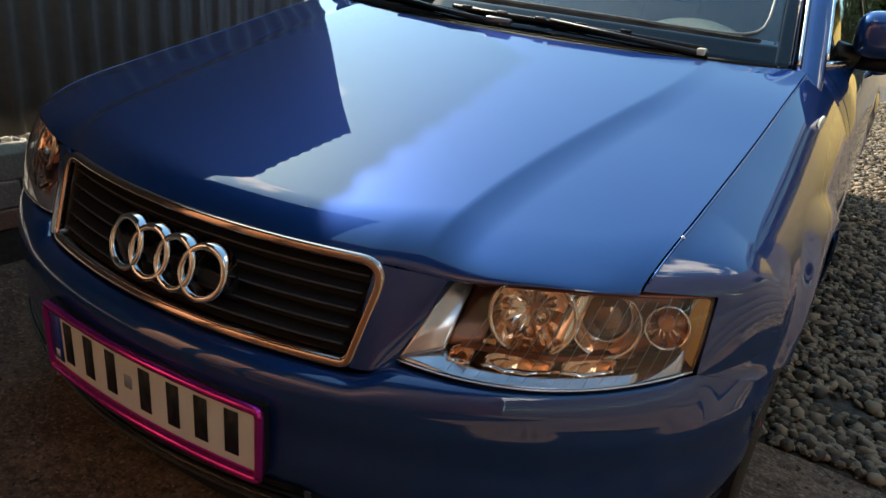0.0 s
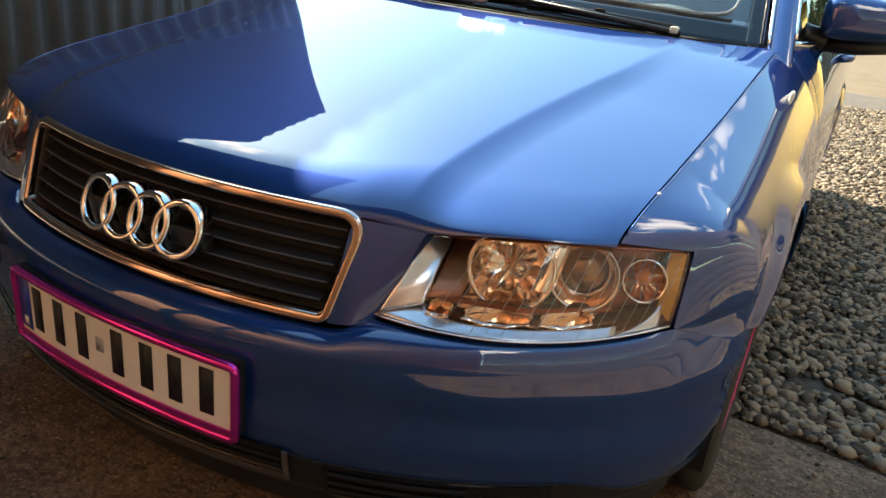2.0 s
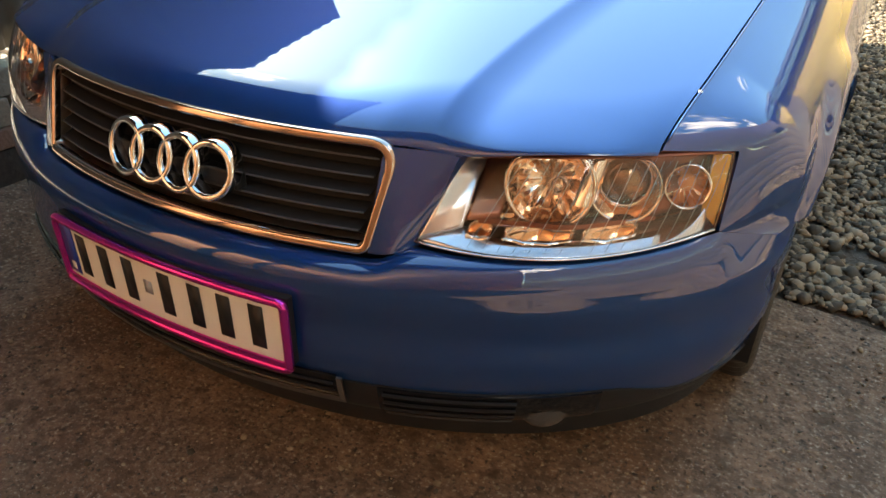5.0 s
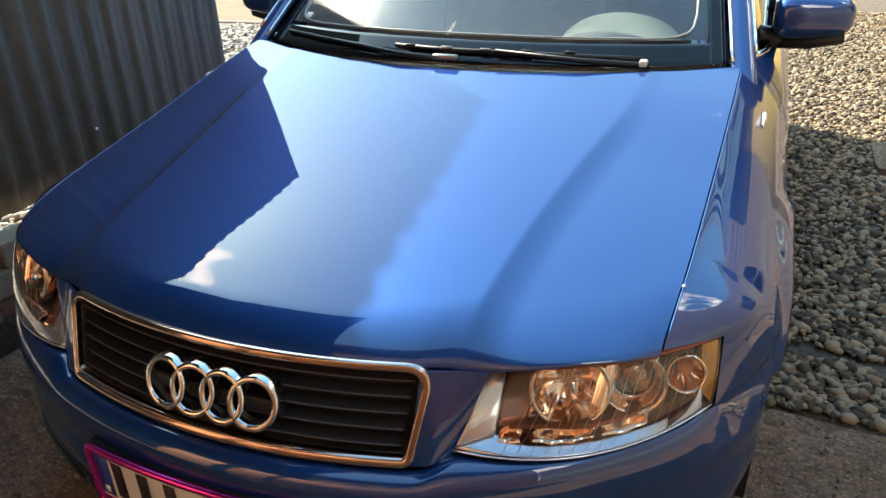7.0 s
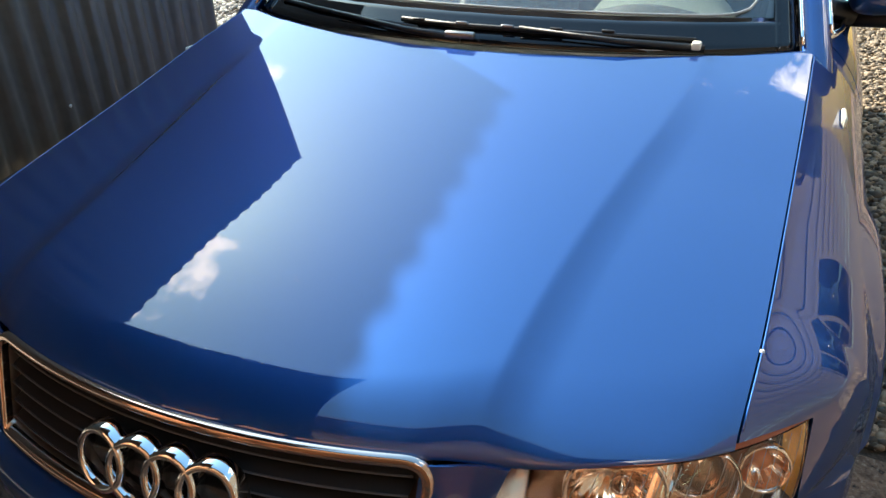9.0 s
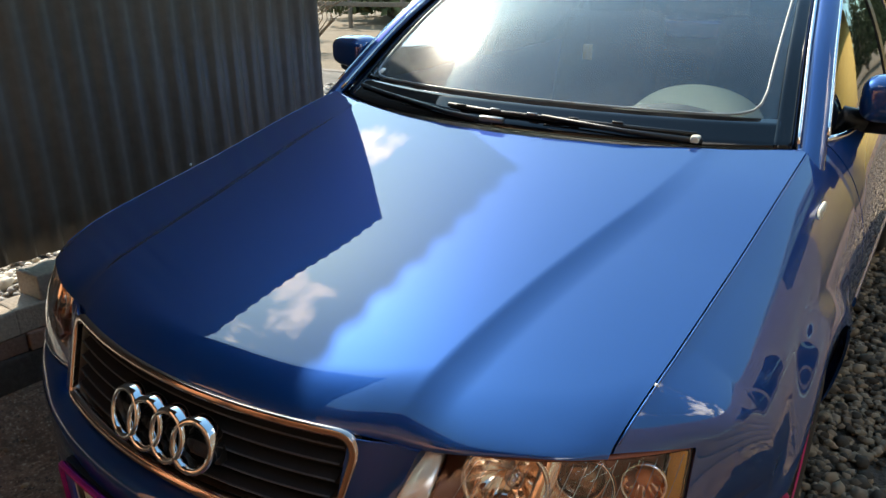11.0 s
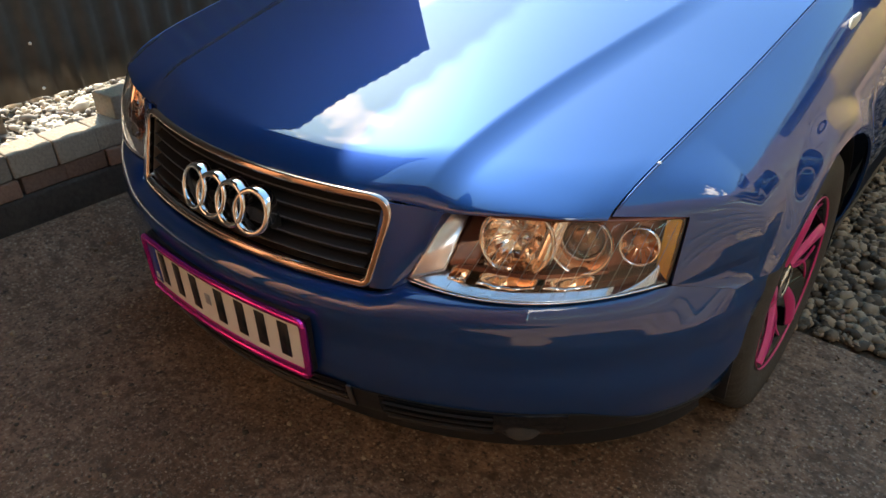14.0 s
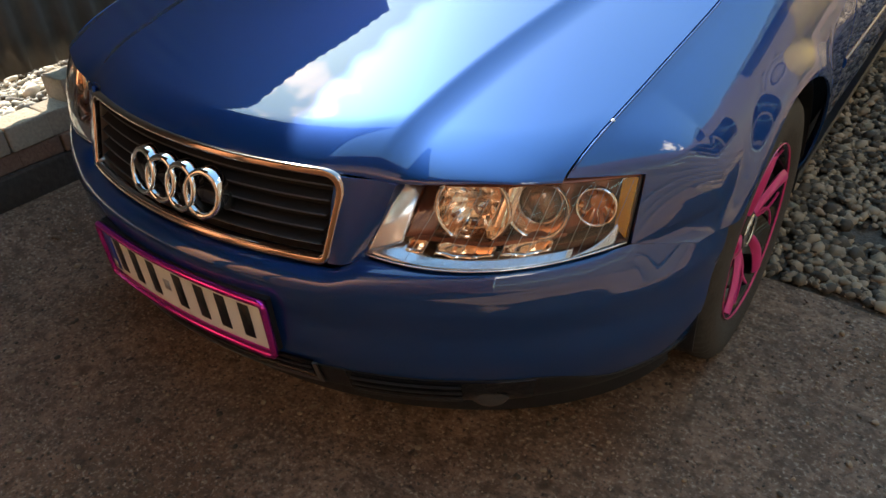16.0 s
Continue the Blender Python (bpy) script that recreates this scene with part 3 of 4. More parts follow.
def bumper_base(phi, v, extra=0.0):
    x, y = bumper_plan(phi)
    e = 0.004
    x2, y2 = bumper_plan(phi + e)
    t = Vector((x2 - x, y2 - y)).normalized()
    n = Vector((-t.y, t.x))
    p = Vector((x, y)) + n * (spline(INSET, v) + extra)
    return (p.x, p.y, spline(HEIGHT, v))


def bumper_top(x, y_plan):
    """The bumper's upper seam: under the grille, under the lamp, then down beside the fender."""
    ax = abs(x)
    if ax < 0.36:
        y, z = 0.026 + 0.44 * ax * ax, 0.538
    elif ax < 0.416:
        s = smooth(0.36, 0.416, ax)
        y, z = 0.083 + 0.040 * s, 0.538 + 0.021 * s
    elif ax < 0.784:
        p = lamp_point((ax - 0.409) / 0.371, 0.0)
        y, z = p.y - 0.001, p.z - 0.007
        return (x, y, z)
    else:
        y = y_plan + 0.018
        s = min(max(0.6 * (y - 0.366) / 0.122 if y < 0.488 else 0.6 + 0.4 * (y - 0.488) / 0.107, 0), 1)
        C, D, F = (0.787, 0.366, 0.5787), (0.8622, 0.488, 0.5383), (0.8847, 0.595, 0.540)
        p = lerp(C, D, s / 0.6) if s < 0.6 else lerp(D, F, (s - 0.6) / 0.4)
        return (math.copysign(p[0], x), p[1], p[2])
    return (x, y, z)


def bumper_point(phi, v, extra=0.0):
    if v >= 0.3:
        return bumper_base(phi, v, extra)
    b = bumper_base(phi, 0.3, extra)
    t = bumper_top(bumper_plan(phi)[0] * 0.985, bumper_plan(phi)[1])
    w = v / 0.3 * math.pi / 2
    k, q = math.sin(w) ** 0.9, 1 - math.cos(w)
    side = smooth(0.745, 0.81, abs(t[0]))
    k, q = k + (v / 0.3 - k) * side, q + (v / 0.3 - q) * side
    return (t[0] + (b[0] - t[0]) * k, t[1] + (b[1] - t[1]) * k, t[2] + (b[2] - t[2]) * q)


PHI = radians(83)


def bumper_end(v):
    """How far round the bumper goes at a height before the wheel arch cuts it."""
    z = spline(HEIGHT, v)
    y = 0.91 - math.sqrt(max(AR * AR - (z - WR) ** 2, 0.0))
    c = max(1 - (y + 0.016) / BB, 0.0) ** 0.975
    return math.acos(min(c, 1))


bumper = part("front_bumper", grid(lambda u, v: bumper_point((2 * u - 1) * bumper_end(max(v, 0.3)), v), 140, 40, True), PAINT, car, thick=0.01)
lip = part("lower_spoiler", grid(lambda u, v: (lambda p: (p[0], p[1] + 0.03 * v, p[2] - 0.066 * v))(bumper_point((2 * u - 1) * PHI, 1.0, 0.004)), 100, 8, True), BLACK, bumper, "matt black lower spoiler", thick=0.01)


def bumper_patch(phi0, phi1, v0, v1, lift, nu=24, nv=8):
    return grid(lambda u, v: bumper_point(phi0 + (phi1 - phi0) * u, v0 + (v1 - v0) * v, -lift), nu, nv, True)




def valance(u, v):
    phi = (2 * u - 1) * bumper_end(0.9)
    top = 0.755 + 0.10 * smooth(0.90, 1.15, abs(phi))
    return bumper_point(phi, top + (1.0 - top) * v, -0.003)


part("lower_valance", grid(valance, 100, 12, True), BLACK, bumper, "dark unpainted lower valance", thick=0.004)
intake = part("centre_intake", bumper_patch(-0.372, 0.372, 0.73, 0.87, 0.006), GLOSSBLACK, bumper, "black slot below the number plate", thick=0.004)
for v in (0.77, 0.81):
    part("slat", bumper_patch(-0.365, 0.365, v, v + 0.012, 0.010, 24, 2), BLACK, intake, thick=0.003)
for a, b, c, d in ((-0.385, 0.385, 0.865, 0.89), (0.374, 0.385, 0.73, 0.89), (-0.385, -0.374, 0.73, 0.89)):
    part("trim_strip", bumper_patch(a, b, c, d, 0.011, 24, 2), DULLMETAL, intake, "grey edge strip", thick=0.004)
for sgn in (1, -1):
    fogs = part("side_intake", bumper_patch(0.45 if sgn > 0 else -0.90, 0.90 if sgn > 0 else -0.45, 0.760, 0.99, 0.006), GLOSSBLACK, bumper, "black side vent with slats", thick=0.004)
    for v in (0.785, 0.835, 0.885, 0.935):
        part("slat", bumper_patch(0.46 if sgn > 0 else -0.72, 0.72 if sgn > 0 else -0.46, v, v + 0.012, 0.011, 20, 2), BLACK, fogs, thick=0.003)
    fx, fy, fz = bumper_point(sgn * 0.79, 0.872, 0.004)
    fog = move(lathe([(0.0, -0.012), (0.02, -0.011), (0.034, -0.006), (0.04, 0.0), (0.042, 0.02)], 28), Matrix.Translation((fx, fy, fz)) @ Matrix.Rotation(radians(90 + sgn * 35), 4, "Z"))
    part("fog_lamp", fog, SMOKED, fogs, "round smoked fog lamp")


# ---- grille ----
def rounded_loop(corners, seg=8):
    pts = []
    n = len(corners)
    for i, (x, y, r) in enumerate(corners):
        a, b, c = Vector(corners[i - 1][:2]), Vector((x, y)), Vector(corners[(i + 1) % n][:2])
        d1, d2 = (a - b).normalized(), (c - b).normalized()
        for j in range(seg + 1):
            s = j / seg
            p0, p1 = b + d1 * r, b + d2 * r
            pts.append((1 - s) ** 2 * p0 + 2 * s * (1 - s) * b + s * s * p1)
    return pts


def grille():
    loop = rounded_loop([(-0.342, GZ0, 0.012), (0.349, GZ0, 0.012), (0.370, GZ1, 0.042), (-0.363, GZ1, 0.042)])
    dens = []
    for i, p in enumerate(loop):
        q = loop[(i + 1) % len(loop)]
        m = max(1, int((q - p).length / 0.03))
        dens += [p + (q - p) * j / m for j in range(m)]
    pts = [(p.x, grille_y(p.x, p.y) - 0.006, p.y) for p in dens]
    back = grid(lambda u, v: ((2 * u - 1) * (0.35 + 0.02 * v), grille_y((2 * u - 1) * 0.36, GZ0 + (GZ1 - GZ0) * v) + 0.03, GZ0 + (GZ1 - GZ0) * v), 30, 6)
    g = part("grille", back, MATTBLACK, car, "black slatted radiator grille with chrome surround", thick=0.01)
    m = len(dens)
    section = [(0.0068, 0.006), (0.0076, 0.0), (0.0060, -0.0045), (-0.0028, -0.0045), (-0.0068, -0.001), (-0.0076, 0.012), (0.0, 0.012)]

    def band(u, v):
        i = int(round(u * m)) % m
        t = (dens[(i + 1) % m] - dens[i - 1]).normalized()
        o, d = section[int(round(v * len(section))) % len(section)]
        x, z = dens[i].x + t.y * o, dens[i].y - t.x * o
        return (x, grille_y(x, z) - 0.004 + d, z)
    bm = grid(band, m, len(section), False, True)
    bmesh.ops.remove_doubles(bm, verts=bm.verts, dist=0.0001)
    bmesh.ops.recalc_face_normals(bm, faces=bm.faces)
    part("chrome_surround", bm, SATIN, g, "broad chrome surround", bevel=0.0015)
    part("inner_flank", grid(lambda u, v: (lambda p: (p[0] * (0.985 - 0.006 * v), p[1] + 0.034 * v, 0.6265 + (p[2] - 0.6265) * (0.93 - 0.03 * v)))(pts[int(round(u * len(pts))) % len(pts)]), len(pts), 2, False, True), FLANK, g, "chromed inner flank with painted orange reflection", thick=0.002)
    for i in range(5):
        z = GZ0 + 0.0235 + i * 0.0257
        w = 0.326 + 0.02 * (z - GZ0) / (GZ1 - GZ0)

        def f(u, v):
            x = (2 * u - 1) * w
            a = v * 2 * math.pi
            return (x, grille_y(x, z) + 0.019 + 0.012 * math.cos(a), z + 0.0016 * math.sin(a) + 0.004 * math.cos(a))
        part("slat", grid(f, 30, 10), MATTBLACK, g)
        part("slat_edge", tube([((2 * k / 24 - 1) * w, grille_y((2 * k / 24 - 1) * w, z) + 0.0065, z - 0.0030) for k in range(25)], 0.0015, 6), SLATLIT, g, "thin grey bead painting the slat's lit edge")
    em = part("emblem", box((-0.14, grille_y(0, 0.62) - 0.001, 0.60), (0.14, grille_y(0, 0.62) + 0.02, 0.63), 0.004), BLACK, g, "four linked chrome rings")
    for i in range(4):
        cx = 0.012 + (-1.5 + i) * 0.058
        R = 0.0395

        def ring(u, v):
            a, b = u * 2 * math.pi, v * 2 * math.pi
            r = R + 0.0056 * math.copysign(abs(math.cos(b)) ** 0.5, math.cos(b))
            z = 0.632 + r * math.sin(a)
            x = cx + r * math.cos(a)
            return (x, grille_y(x, z) - 0.016 + 0.0135 * math.copysign(abs(math.sin(b)) ** 0.5, math.sin(b)) + (0.002 if i % 2 else -0.002) * math.cos(a), z)
        part("ring", grid(ring, 48, 14, False, True), CHROME, em)


grille()


# ---- number plate ----
def plate():
    def pl(x, z):
        return -0.020 + 0.28 * x * x - 0.004 * (z - 0.418) * 10 * 0.6

    def sheet(x0, x1, z0, z1, lift):
        return grid(lambda u, v: (x0 + (x1 - x0) * u, pl(x0 + (x1 - x0) * u, z0 + (z1 - z0) * v) - lift, z0 + (z1 - z0) * v), max(1, int((x1 - x0) / 0.02)), 2)
    loop = rounded_loop([(-0.253, 0.346, 0.01), (0.261, 0.346, 0.01), (0.261, 0.474, 0.01), (-0.253, 0.474, 0.01)], 4)
    dens = []
    for i, p in enumerate(loop):
        q = loop[(i + 1) % len(loop)]
        m = max(1, int((q - p).length / 0.03))
        dens += [p + (q - p) * j / m for j in range(m)]
    t = part("number_plate", sheet(-0.250, 0.258, 0.360, 0.472, 0.004), PLATE, car, "cream plate with dark bars in a magenta frame", thick=0.004)
    part("frame", tube([(p.x, pl(p.x, p.y) - 0.005, p.y) for p in dens], 0.0075, 8, True), PINKMETAL, t, "magenta anodised frame")
    part("lower_frame_band", sheet(-0.252, 0.260, 0.342, 0.362, 0.0085), PINKMETAL, t, thick=0.003)
    part("holder", sheet(-0.255, 0.263, 0.352, 0.478, -0.004), BLACK, t, thick=0.012)
    part("blue_band", sheet(-0.244, -0.208, 0.368, 0.465, 0.0055), PLATEBLUE, t, thick=0.001)
    part("badge_mark", sheet(-0.232, -0.219, 0.376, 0.39, 0.0066), PLATE, t, thick=0.001)
    for i, x in enumerate((-0.184, -0.121, -0.058, 0.028, 0.092, 0.150, 0.210)):
        part("bar", sheet(x - 0.013, x + 0.013, 0.377, 0.457, 0.0055), INK, t, "dark upright bar", thick=0.001)
    part("seal", sheet(-0.022, -0.004, 0.405, 0.43, 0.0055), GREY, t, thick=0.001)


plate()


# ---- body side ----
def arch_z(y):
    for c in (AXF, AXR):
        d = abs(y - c)
        if d < AR:
            return WR + math.sqrt(AR * AR - d * d)
    return 0.0


def side_top(y):
    """The upper edge of the body side: x and height."""
    if y < 1.36:
        x = hood_edge(y) + 0.0030
        return x, hood_skin(x, y) - 0.001
    x = spline([(1.36, 0.740), (1.5, 0.790), (1.9, 0.815), (2.8, 0.815), (3.5, 0.782), (4.1, 0.71), (4.45, 0.65)], y)
    z = spline([(1.36, 0.957), (1.6, 0.962), (2.4, 0.980), (3.3, 1.003), (3.8, 1.03), (4.2, 1.02), (4.45, 0.995)], y)
    return x, z


def side_width(y):
    return spline([(0.3, 0.742), (0.45, 0.850), (0.55, 0.876), (0.7, 0.887), (0.91, 0.893), (1.4, 0.896), (2.4, 0.898), (3.56, 0.888), (4.1, 0.853), (4.5, 0.77)], y)


def side_point(y, u):
    """The shoulder runs on from the bonnet's slope, turns over and falls to the flank."""
    xt, zt = side_top(y)
    xw, zw = side_width(y), 0.60
    low = max(arch_z(y), 0.538 if y < 0.61 else 0.205)
    w, h = xw - xt, zt - zw
    q1 = (xt + 0.42 * w, zt - 0.60 * 0.42 * w)
    q2 = (xw, zw + 0.66 * h)

    def curve(t):
        a, b, c, d = (1 - t) ** 3, 3 * t * (1 - t) ** 2, 3 * t * t * (1 - t), t ** 3
        return a * xt + b * q1[0] + c * q2[0] + d * xw, a * zt + b * q1[1] + c * q2[1] + d * zw
    end = 1.0
    if low > zw:
        lo, hi = 0.0, 1.0
        for _ in range(24):
            end = (lo + hi) / 2
            if curve(end)[1] > low:
                lo = end
            else:
                hi = end
    split = 0.6 + 0.4 * smooth(0.54, zw, low)
    if u < split or split > 0.999:
        x, z = curve(end * u / split)
    else:
        x, z = curve(end)
        if low < zw:
            z = zw + (low - zw) * (u - split) / (1 - split)
            x = xw - 0.075 * max(0, (zw - z) / 0.4) ** 2.2
    # flared arch lips
    for c in (AXF, AXR):
        r = math.hypot(y - c, z - WR)
        if z > WR - 0.1:
            x += 0.019 * (1 - smooth(AR + 0.012, AR + 0.075, r)) * smooth(WR - 0.1, WR + 0.06, z)
    return x, y, z


def front_edge(u):
    """The fender's leading edge round the lamp, then down the bumper seam."""
    A, B, C, D = (0.697, 0.296, 0.704), (0.784, 0.405, 0.691), (0.787, 0.366, 0.579), (0.862, 0.488, 0.5385)
    if u < 0.35:
        return lerp(A, B, u / 0.35)
    if u < 0.6:
        return lerp(B, C, (u - 0.35) / 0.25)
    return lerp(C, D, (u - 0.6) / 0.4)


def fender_point(u, v):
    y0 = 0.545
    if v < 0.25:
        s = v / 0.25
        a = front_edge(u)
        yb = y0
        b = side_point(yb, u)
        p = lerp(a, b, s)
        # follow the upper edge of the bonnet and keep a full, rounded flank
        a0, b0 = front_edge(0), side_point(y0, 0)
        yt = a0[1] + (b0[1] - a0[1]) * s
        xt, zt = side_top(yt)
        fix = (1 - u) ** 3
        p = (p[0] + fix * (xt - (a0[0] + (b0[0] - a0[0]) * s)), p[1], p[2] + fix * (zt - (a0[2] + (b0[2] - a0[2]) * s)))
        bul = math.sin(math.pi * s) * 0.010 * math.sin(math.pi * min(u / 0.7, 1))
        return (p[0] + bul, p[1] - bul * 0.7, p[2] + bul * 0.6)
    s = (v - 0.25) / 0.75
    # crowd the rows at the arch's ends
    y = y0 + (1.40 - y0) * s
    return side_point(y, u)


def sided(f, sgn):
    return lambda u, v: (lambda p: (sgn * p[0], p[1], p[2]))(f(u, v))


def panel(name, y0, y1, sgn, label="", nv=60):
    f = sided(lambda u, v: side_point(y0 + (y1 - y0) * v, u), sgn)
    return part(name, grid(f, 44, nv, sgn < 0), PAINT, car, label, thick=0.006)


def ring_patch(c, sgn, name, parent):
    """The dark wheel housing behind the arch."""
    def f(u, v):
        a = math.pi * (1.12 * u - 0.06)
        return (sgn * (0.876 - 0.34 * v), c - (AR + 0.004) * math.cos(a), WR + (AR + 0.004) * math.sin(a))
    part(name, grid(f, 40, 6, sgn > 0), BLACK, parent, "black wheel-housing liner", thick=0.004)


for sgn in (1, -1):
    fen = part("fender", grid(sided(fender_point, sgn), 72, 150, sgn < 0), PAINT, car, thick=0.006)
    ring_patch(AXF, sgn, "liner", fen)
    bead = [(sgn * (side_top(y)[0] + 0.0012), y, side_top(y)[1] - 0.0004) for y in [0.31 + 0.026 * i for i in range(40)]]
    part("edge_bead", tube(bead, 0.0017, 8), PAINT, fen, "rolled fender edge")
    if sgn > 0:
        part("fender_dot", move(lathe([(0.0, 0.0032), (0.0026, 0.0022), (0.0036, 0.0)], 10), Matrix.Translation((side_top(0.428)[0] + 0.001, 0.428, side_top(0.428)[1])) @ Matrix.Rotation(radians(-90), 4, "Y")), PALEDOT, fen, "small pale dot on the fender's edge")
    rep = move(box((-0.004, -0.034, -0.014), (0.006, 0.034, 0.014), 0.005), Matrix.Translation((sgn * (side_point(1.156, 0.33)[0] + 0.001), 1.156, side_point(1.156, 0.33)[2])))
    part("side_repeater", rep, CREAM, fen, "small clear side repeater")
    fd = panel("front_door", 1.405, 2.455, sgn)
    rd = panel("rear_door", 2.46, 3.30, sgn)
    rq = panel("rear_quarter", 3.305, 4.43, sgn, nv=90)
    ring_patch(AXR, sgn, "liner", rq)
    for d, y0, y1, yh in ((fd, 1.42, 2.44, 2.24), (rd, 2.475, 3.2, 3.1)):
        x0 = side_width(y0)
        part("rubbing_strip", grid(sided(lambda u, v: (side_width(y0 + (y1 - y0) * v) + 0.004 - 0.01 * (2 * u - 1) ** 4, y0 + (y1 - y0) * v, 0.545 + 0.035 * (1 - u)), sgn), 6, 16, sgn < 0), PAINT, d, thick=0.008)
        hx = side_point(yh, 0.24)
        part("handle", tube([(sgn * (hx[0] + 0.006), yh - 0.1, hx[2]), (sgn * (hx[0] + 0.032), yh - 0.07, hx[2] + 0.004), (sgn * (hx[0] + 0.036), yh, hx[2] + 0.006), (sgn * (hx[0] + 0.032), yh + 0.07, hx[2] + 0.004), (sgn * (hx[0] + 0.006), yh + 0.1, hx[2])], 0.011, 10), PAINT, d, "body-coloured grab handle")
    part("sill", grid(sided(lambda u, v: (0.860 - 0.09 * u, 1.28 + 1.92 * v, 0.215 - 0.05 * u), sgn), 4, 8, sgn < 0), BLACK, car, "dark sill below the doors", thick=0.01)


# ---- glasshouse ----
def rail(s):
    """The line of pillar and roof edge on one side, s from the windscreen's foot to the tail."""
    x = spline([(-0.06, 0.757), (0, 0.742), (0.18, 0.676), (0.35, 0.620), (0.55, 0.600), (0.75, 0.595), (1.0, 0.655)], s)
    y = spline([(-0.06, 1.245), (0, 1.34), (0.18, 1.68), (0.35, 2.06), (0.55, 2.6), (0.75, 3.15), (1.0, 3.85)], s)
    z = spline([(-0.06, 0.876), (0, 0.953), (0.18, 1.198), (0.35, 1.370), (0.55, 1.400), (0.75, 1.335), (1.0, 1.04)], s)
    return x, y, z


def windscreen_point(u, v, inset=0.03):
    k = 2 * u - 1
    x1, y1, z1 = rail(0.33 * v)
    x1 -= inset
    bow = (0.225 - 0.13 * v) * (1 - abs(k) ** 2.2)
    z_add = 0.012 * (1 - k * k) + 0.035 * v * (1 - k * k)
    return (x1 * k, y1 - bow + 0.012, z1 - 0.004 + z_add * 0.8 - 0.01)


ws = part("windscreen", grid(lambda u, v: windscreen_point(u, v), 40, 30), WINDOW, car, "lightly tinted curved windscreen", thick=0.004)
ws.visible_shadow = False


def frit(u, v):
    p = windscreen_point(0.004 + 0.992 * u, 0.0 + 0.125 * v)
    return (p[0], p[1] - 0.003, p[2] + 0.0025)


inner = [(0.962 - 0.002 * k, 0.98 - 0.082 * k) for k in range(10)] + [(0.938, 0.186), (0.928, 0.158), (0.910, 0.142), (0.885, 0.135)] + [(0.85 - 0.1 * k, 0.133) for k in range(8)] + [(0.115, 0.135), (0.09, 0.142), (0.072, 0.158), (0.062, 0.186)] + [(0.056 - 0.002 * k, 0.24 + 0.082 * k) for k in range(10)]
part("glass_border_line", tube([(lambda p: (p[0], p[1] - 0.003, p[2] + 0.002))(windscreen_point(a, b)) for a, b in inner], 0.0032, 6), SEALGREY, ws, "grey edge of the glass border")
part("black_border", grid(frit, 40, 4), GLOSSBLACK, ws, "black ceramic lower border", thick=0.001)
for sgn in (1, -1):
    part("black_border", grid(sided(lambda u, v: (lambda p: (-p[0], p[1] - 0.003, p[2] + 0.0025))(windscreen_point(0.0 + 0.034 * u, v)), sgn), 4, 30, sgn > 0), GLOSSBLACK, ws, thick=0.001)

    def pillar(u, v):
        x, y, z = rail(-0.06 + 1.06 * v)
        a = (u - 0.5) * math.pi * 1.15
        return (x + 0.030 * math.sin(a) + 0.004, y + 0.010 * math.sin(a), z + 0.020 * math.cos(a) - 0.010)
    part("roof_pillar", grid(sided(pillar, sgn), 10, 70, sgn < 0), PAINT, car, thick=0.004)
    part("windscreen_trim", tube([(sgn * (rail(s)[0] - 0.027), rail(s)[1] - 0.008, rail(s)[2] + 0.005) for s in [i / 60 for i in range(21)]], 0.0045, 8), CHROME, car, "bright windscreen edge trim")
    part("bright_trim", tube([(sgn * (rail(s)[0] + 0.034), rail(s)[1] + 0.006, rail(s)[2] - 0.004) for s in [0.02 + i / 50 for i in range(47)]], 0.0045, 8), CHROME, car, "thin bright window trim")

    def side_glass(s, v):
        x, y, z = rail(s)
        xb, zb = side_top(y)
        return (xb - 0.012 + (x + 0.012 - xb) * v + 0.018 * math.sin(math.pi * v), y, zb - 0.02 + (z - zb + 0.01) * v)
    for name, s0, s1, n in (("front_side_window", 0.07, 0.478, 30), ("rear_side_window", 0.503, 0.765, 24), ("quarter_window", 0.782, 0.87, 8)):
        part(name, grid(sided(lambda u, v: side_glass(s0 + (s1 - s0) * u, v), sgn), n, 12, sgn < 0), GLOSSBLACK, car, "dark reflecting side window", thick=0.004)
    for s in (0.476, 0.763):
        part("pillar_cover", grid(sided(lambda u, v: (lambda p: (p[0] + 0.004, p[1], p[2]))(side_glass(s + 0.03 * u, v)), sgn), 3, 10, sgn < 0), BLACK, car, "black pillar cover between side windows", thick=0.003)
    part("waist_trim", tube([(sgn * (side_top(y)[0] + 0.004), y, side_top(y)[1] + 0.004) for y in [1.40 + 0.05 * i for i in range(40)]], 0.0075, 8), CHROME, car, "bright waistline trim")


def roof_point(u, v):
    x, y, z = rail(0.33 + 0.43 * v)
    k = 2 * u - 1
    return (k * x, y - 0.09 * (1 - k * k) * (1 - v) ** 3, z + 0.045 * (1 - k ** 2) - 0.004)


part("roof", grid(roof_point, 30, 40), PAINT, car, thick=0.01)


def rear_glass(u, v):
    x, y, z = rail(0.76 + 0.23 * v)
    k = 2 * u - 1
    return (k * (x - 0.03), y + 0.05 * (1 - k * k), z + 0.04 * (1 - k * k) * (1 - v) + 0.005)


part("rear_window", grid(rear_glass, 24, 20), GLOSSBLACK, car, "dark rear window", thick=0.004)


def boot(u, v):
    k = 2 * u - 1
    y = 3.85 + 0.58 * v
    x, z = side_top(y)
    return (k * (x - 0.003), y + 0.07 * (1 - k * k), z + 0.022 * (1 - k * k))


part("boot_lid", grid(boot, 24, 14), PAINT, car, thick=0.01)


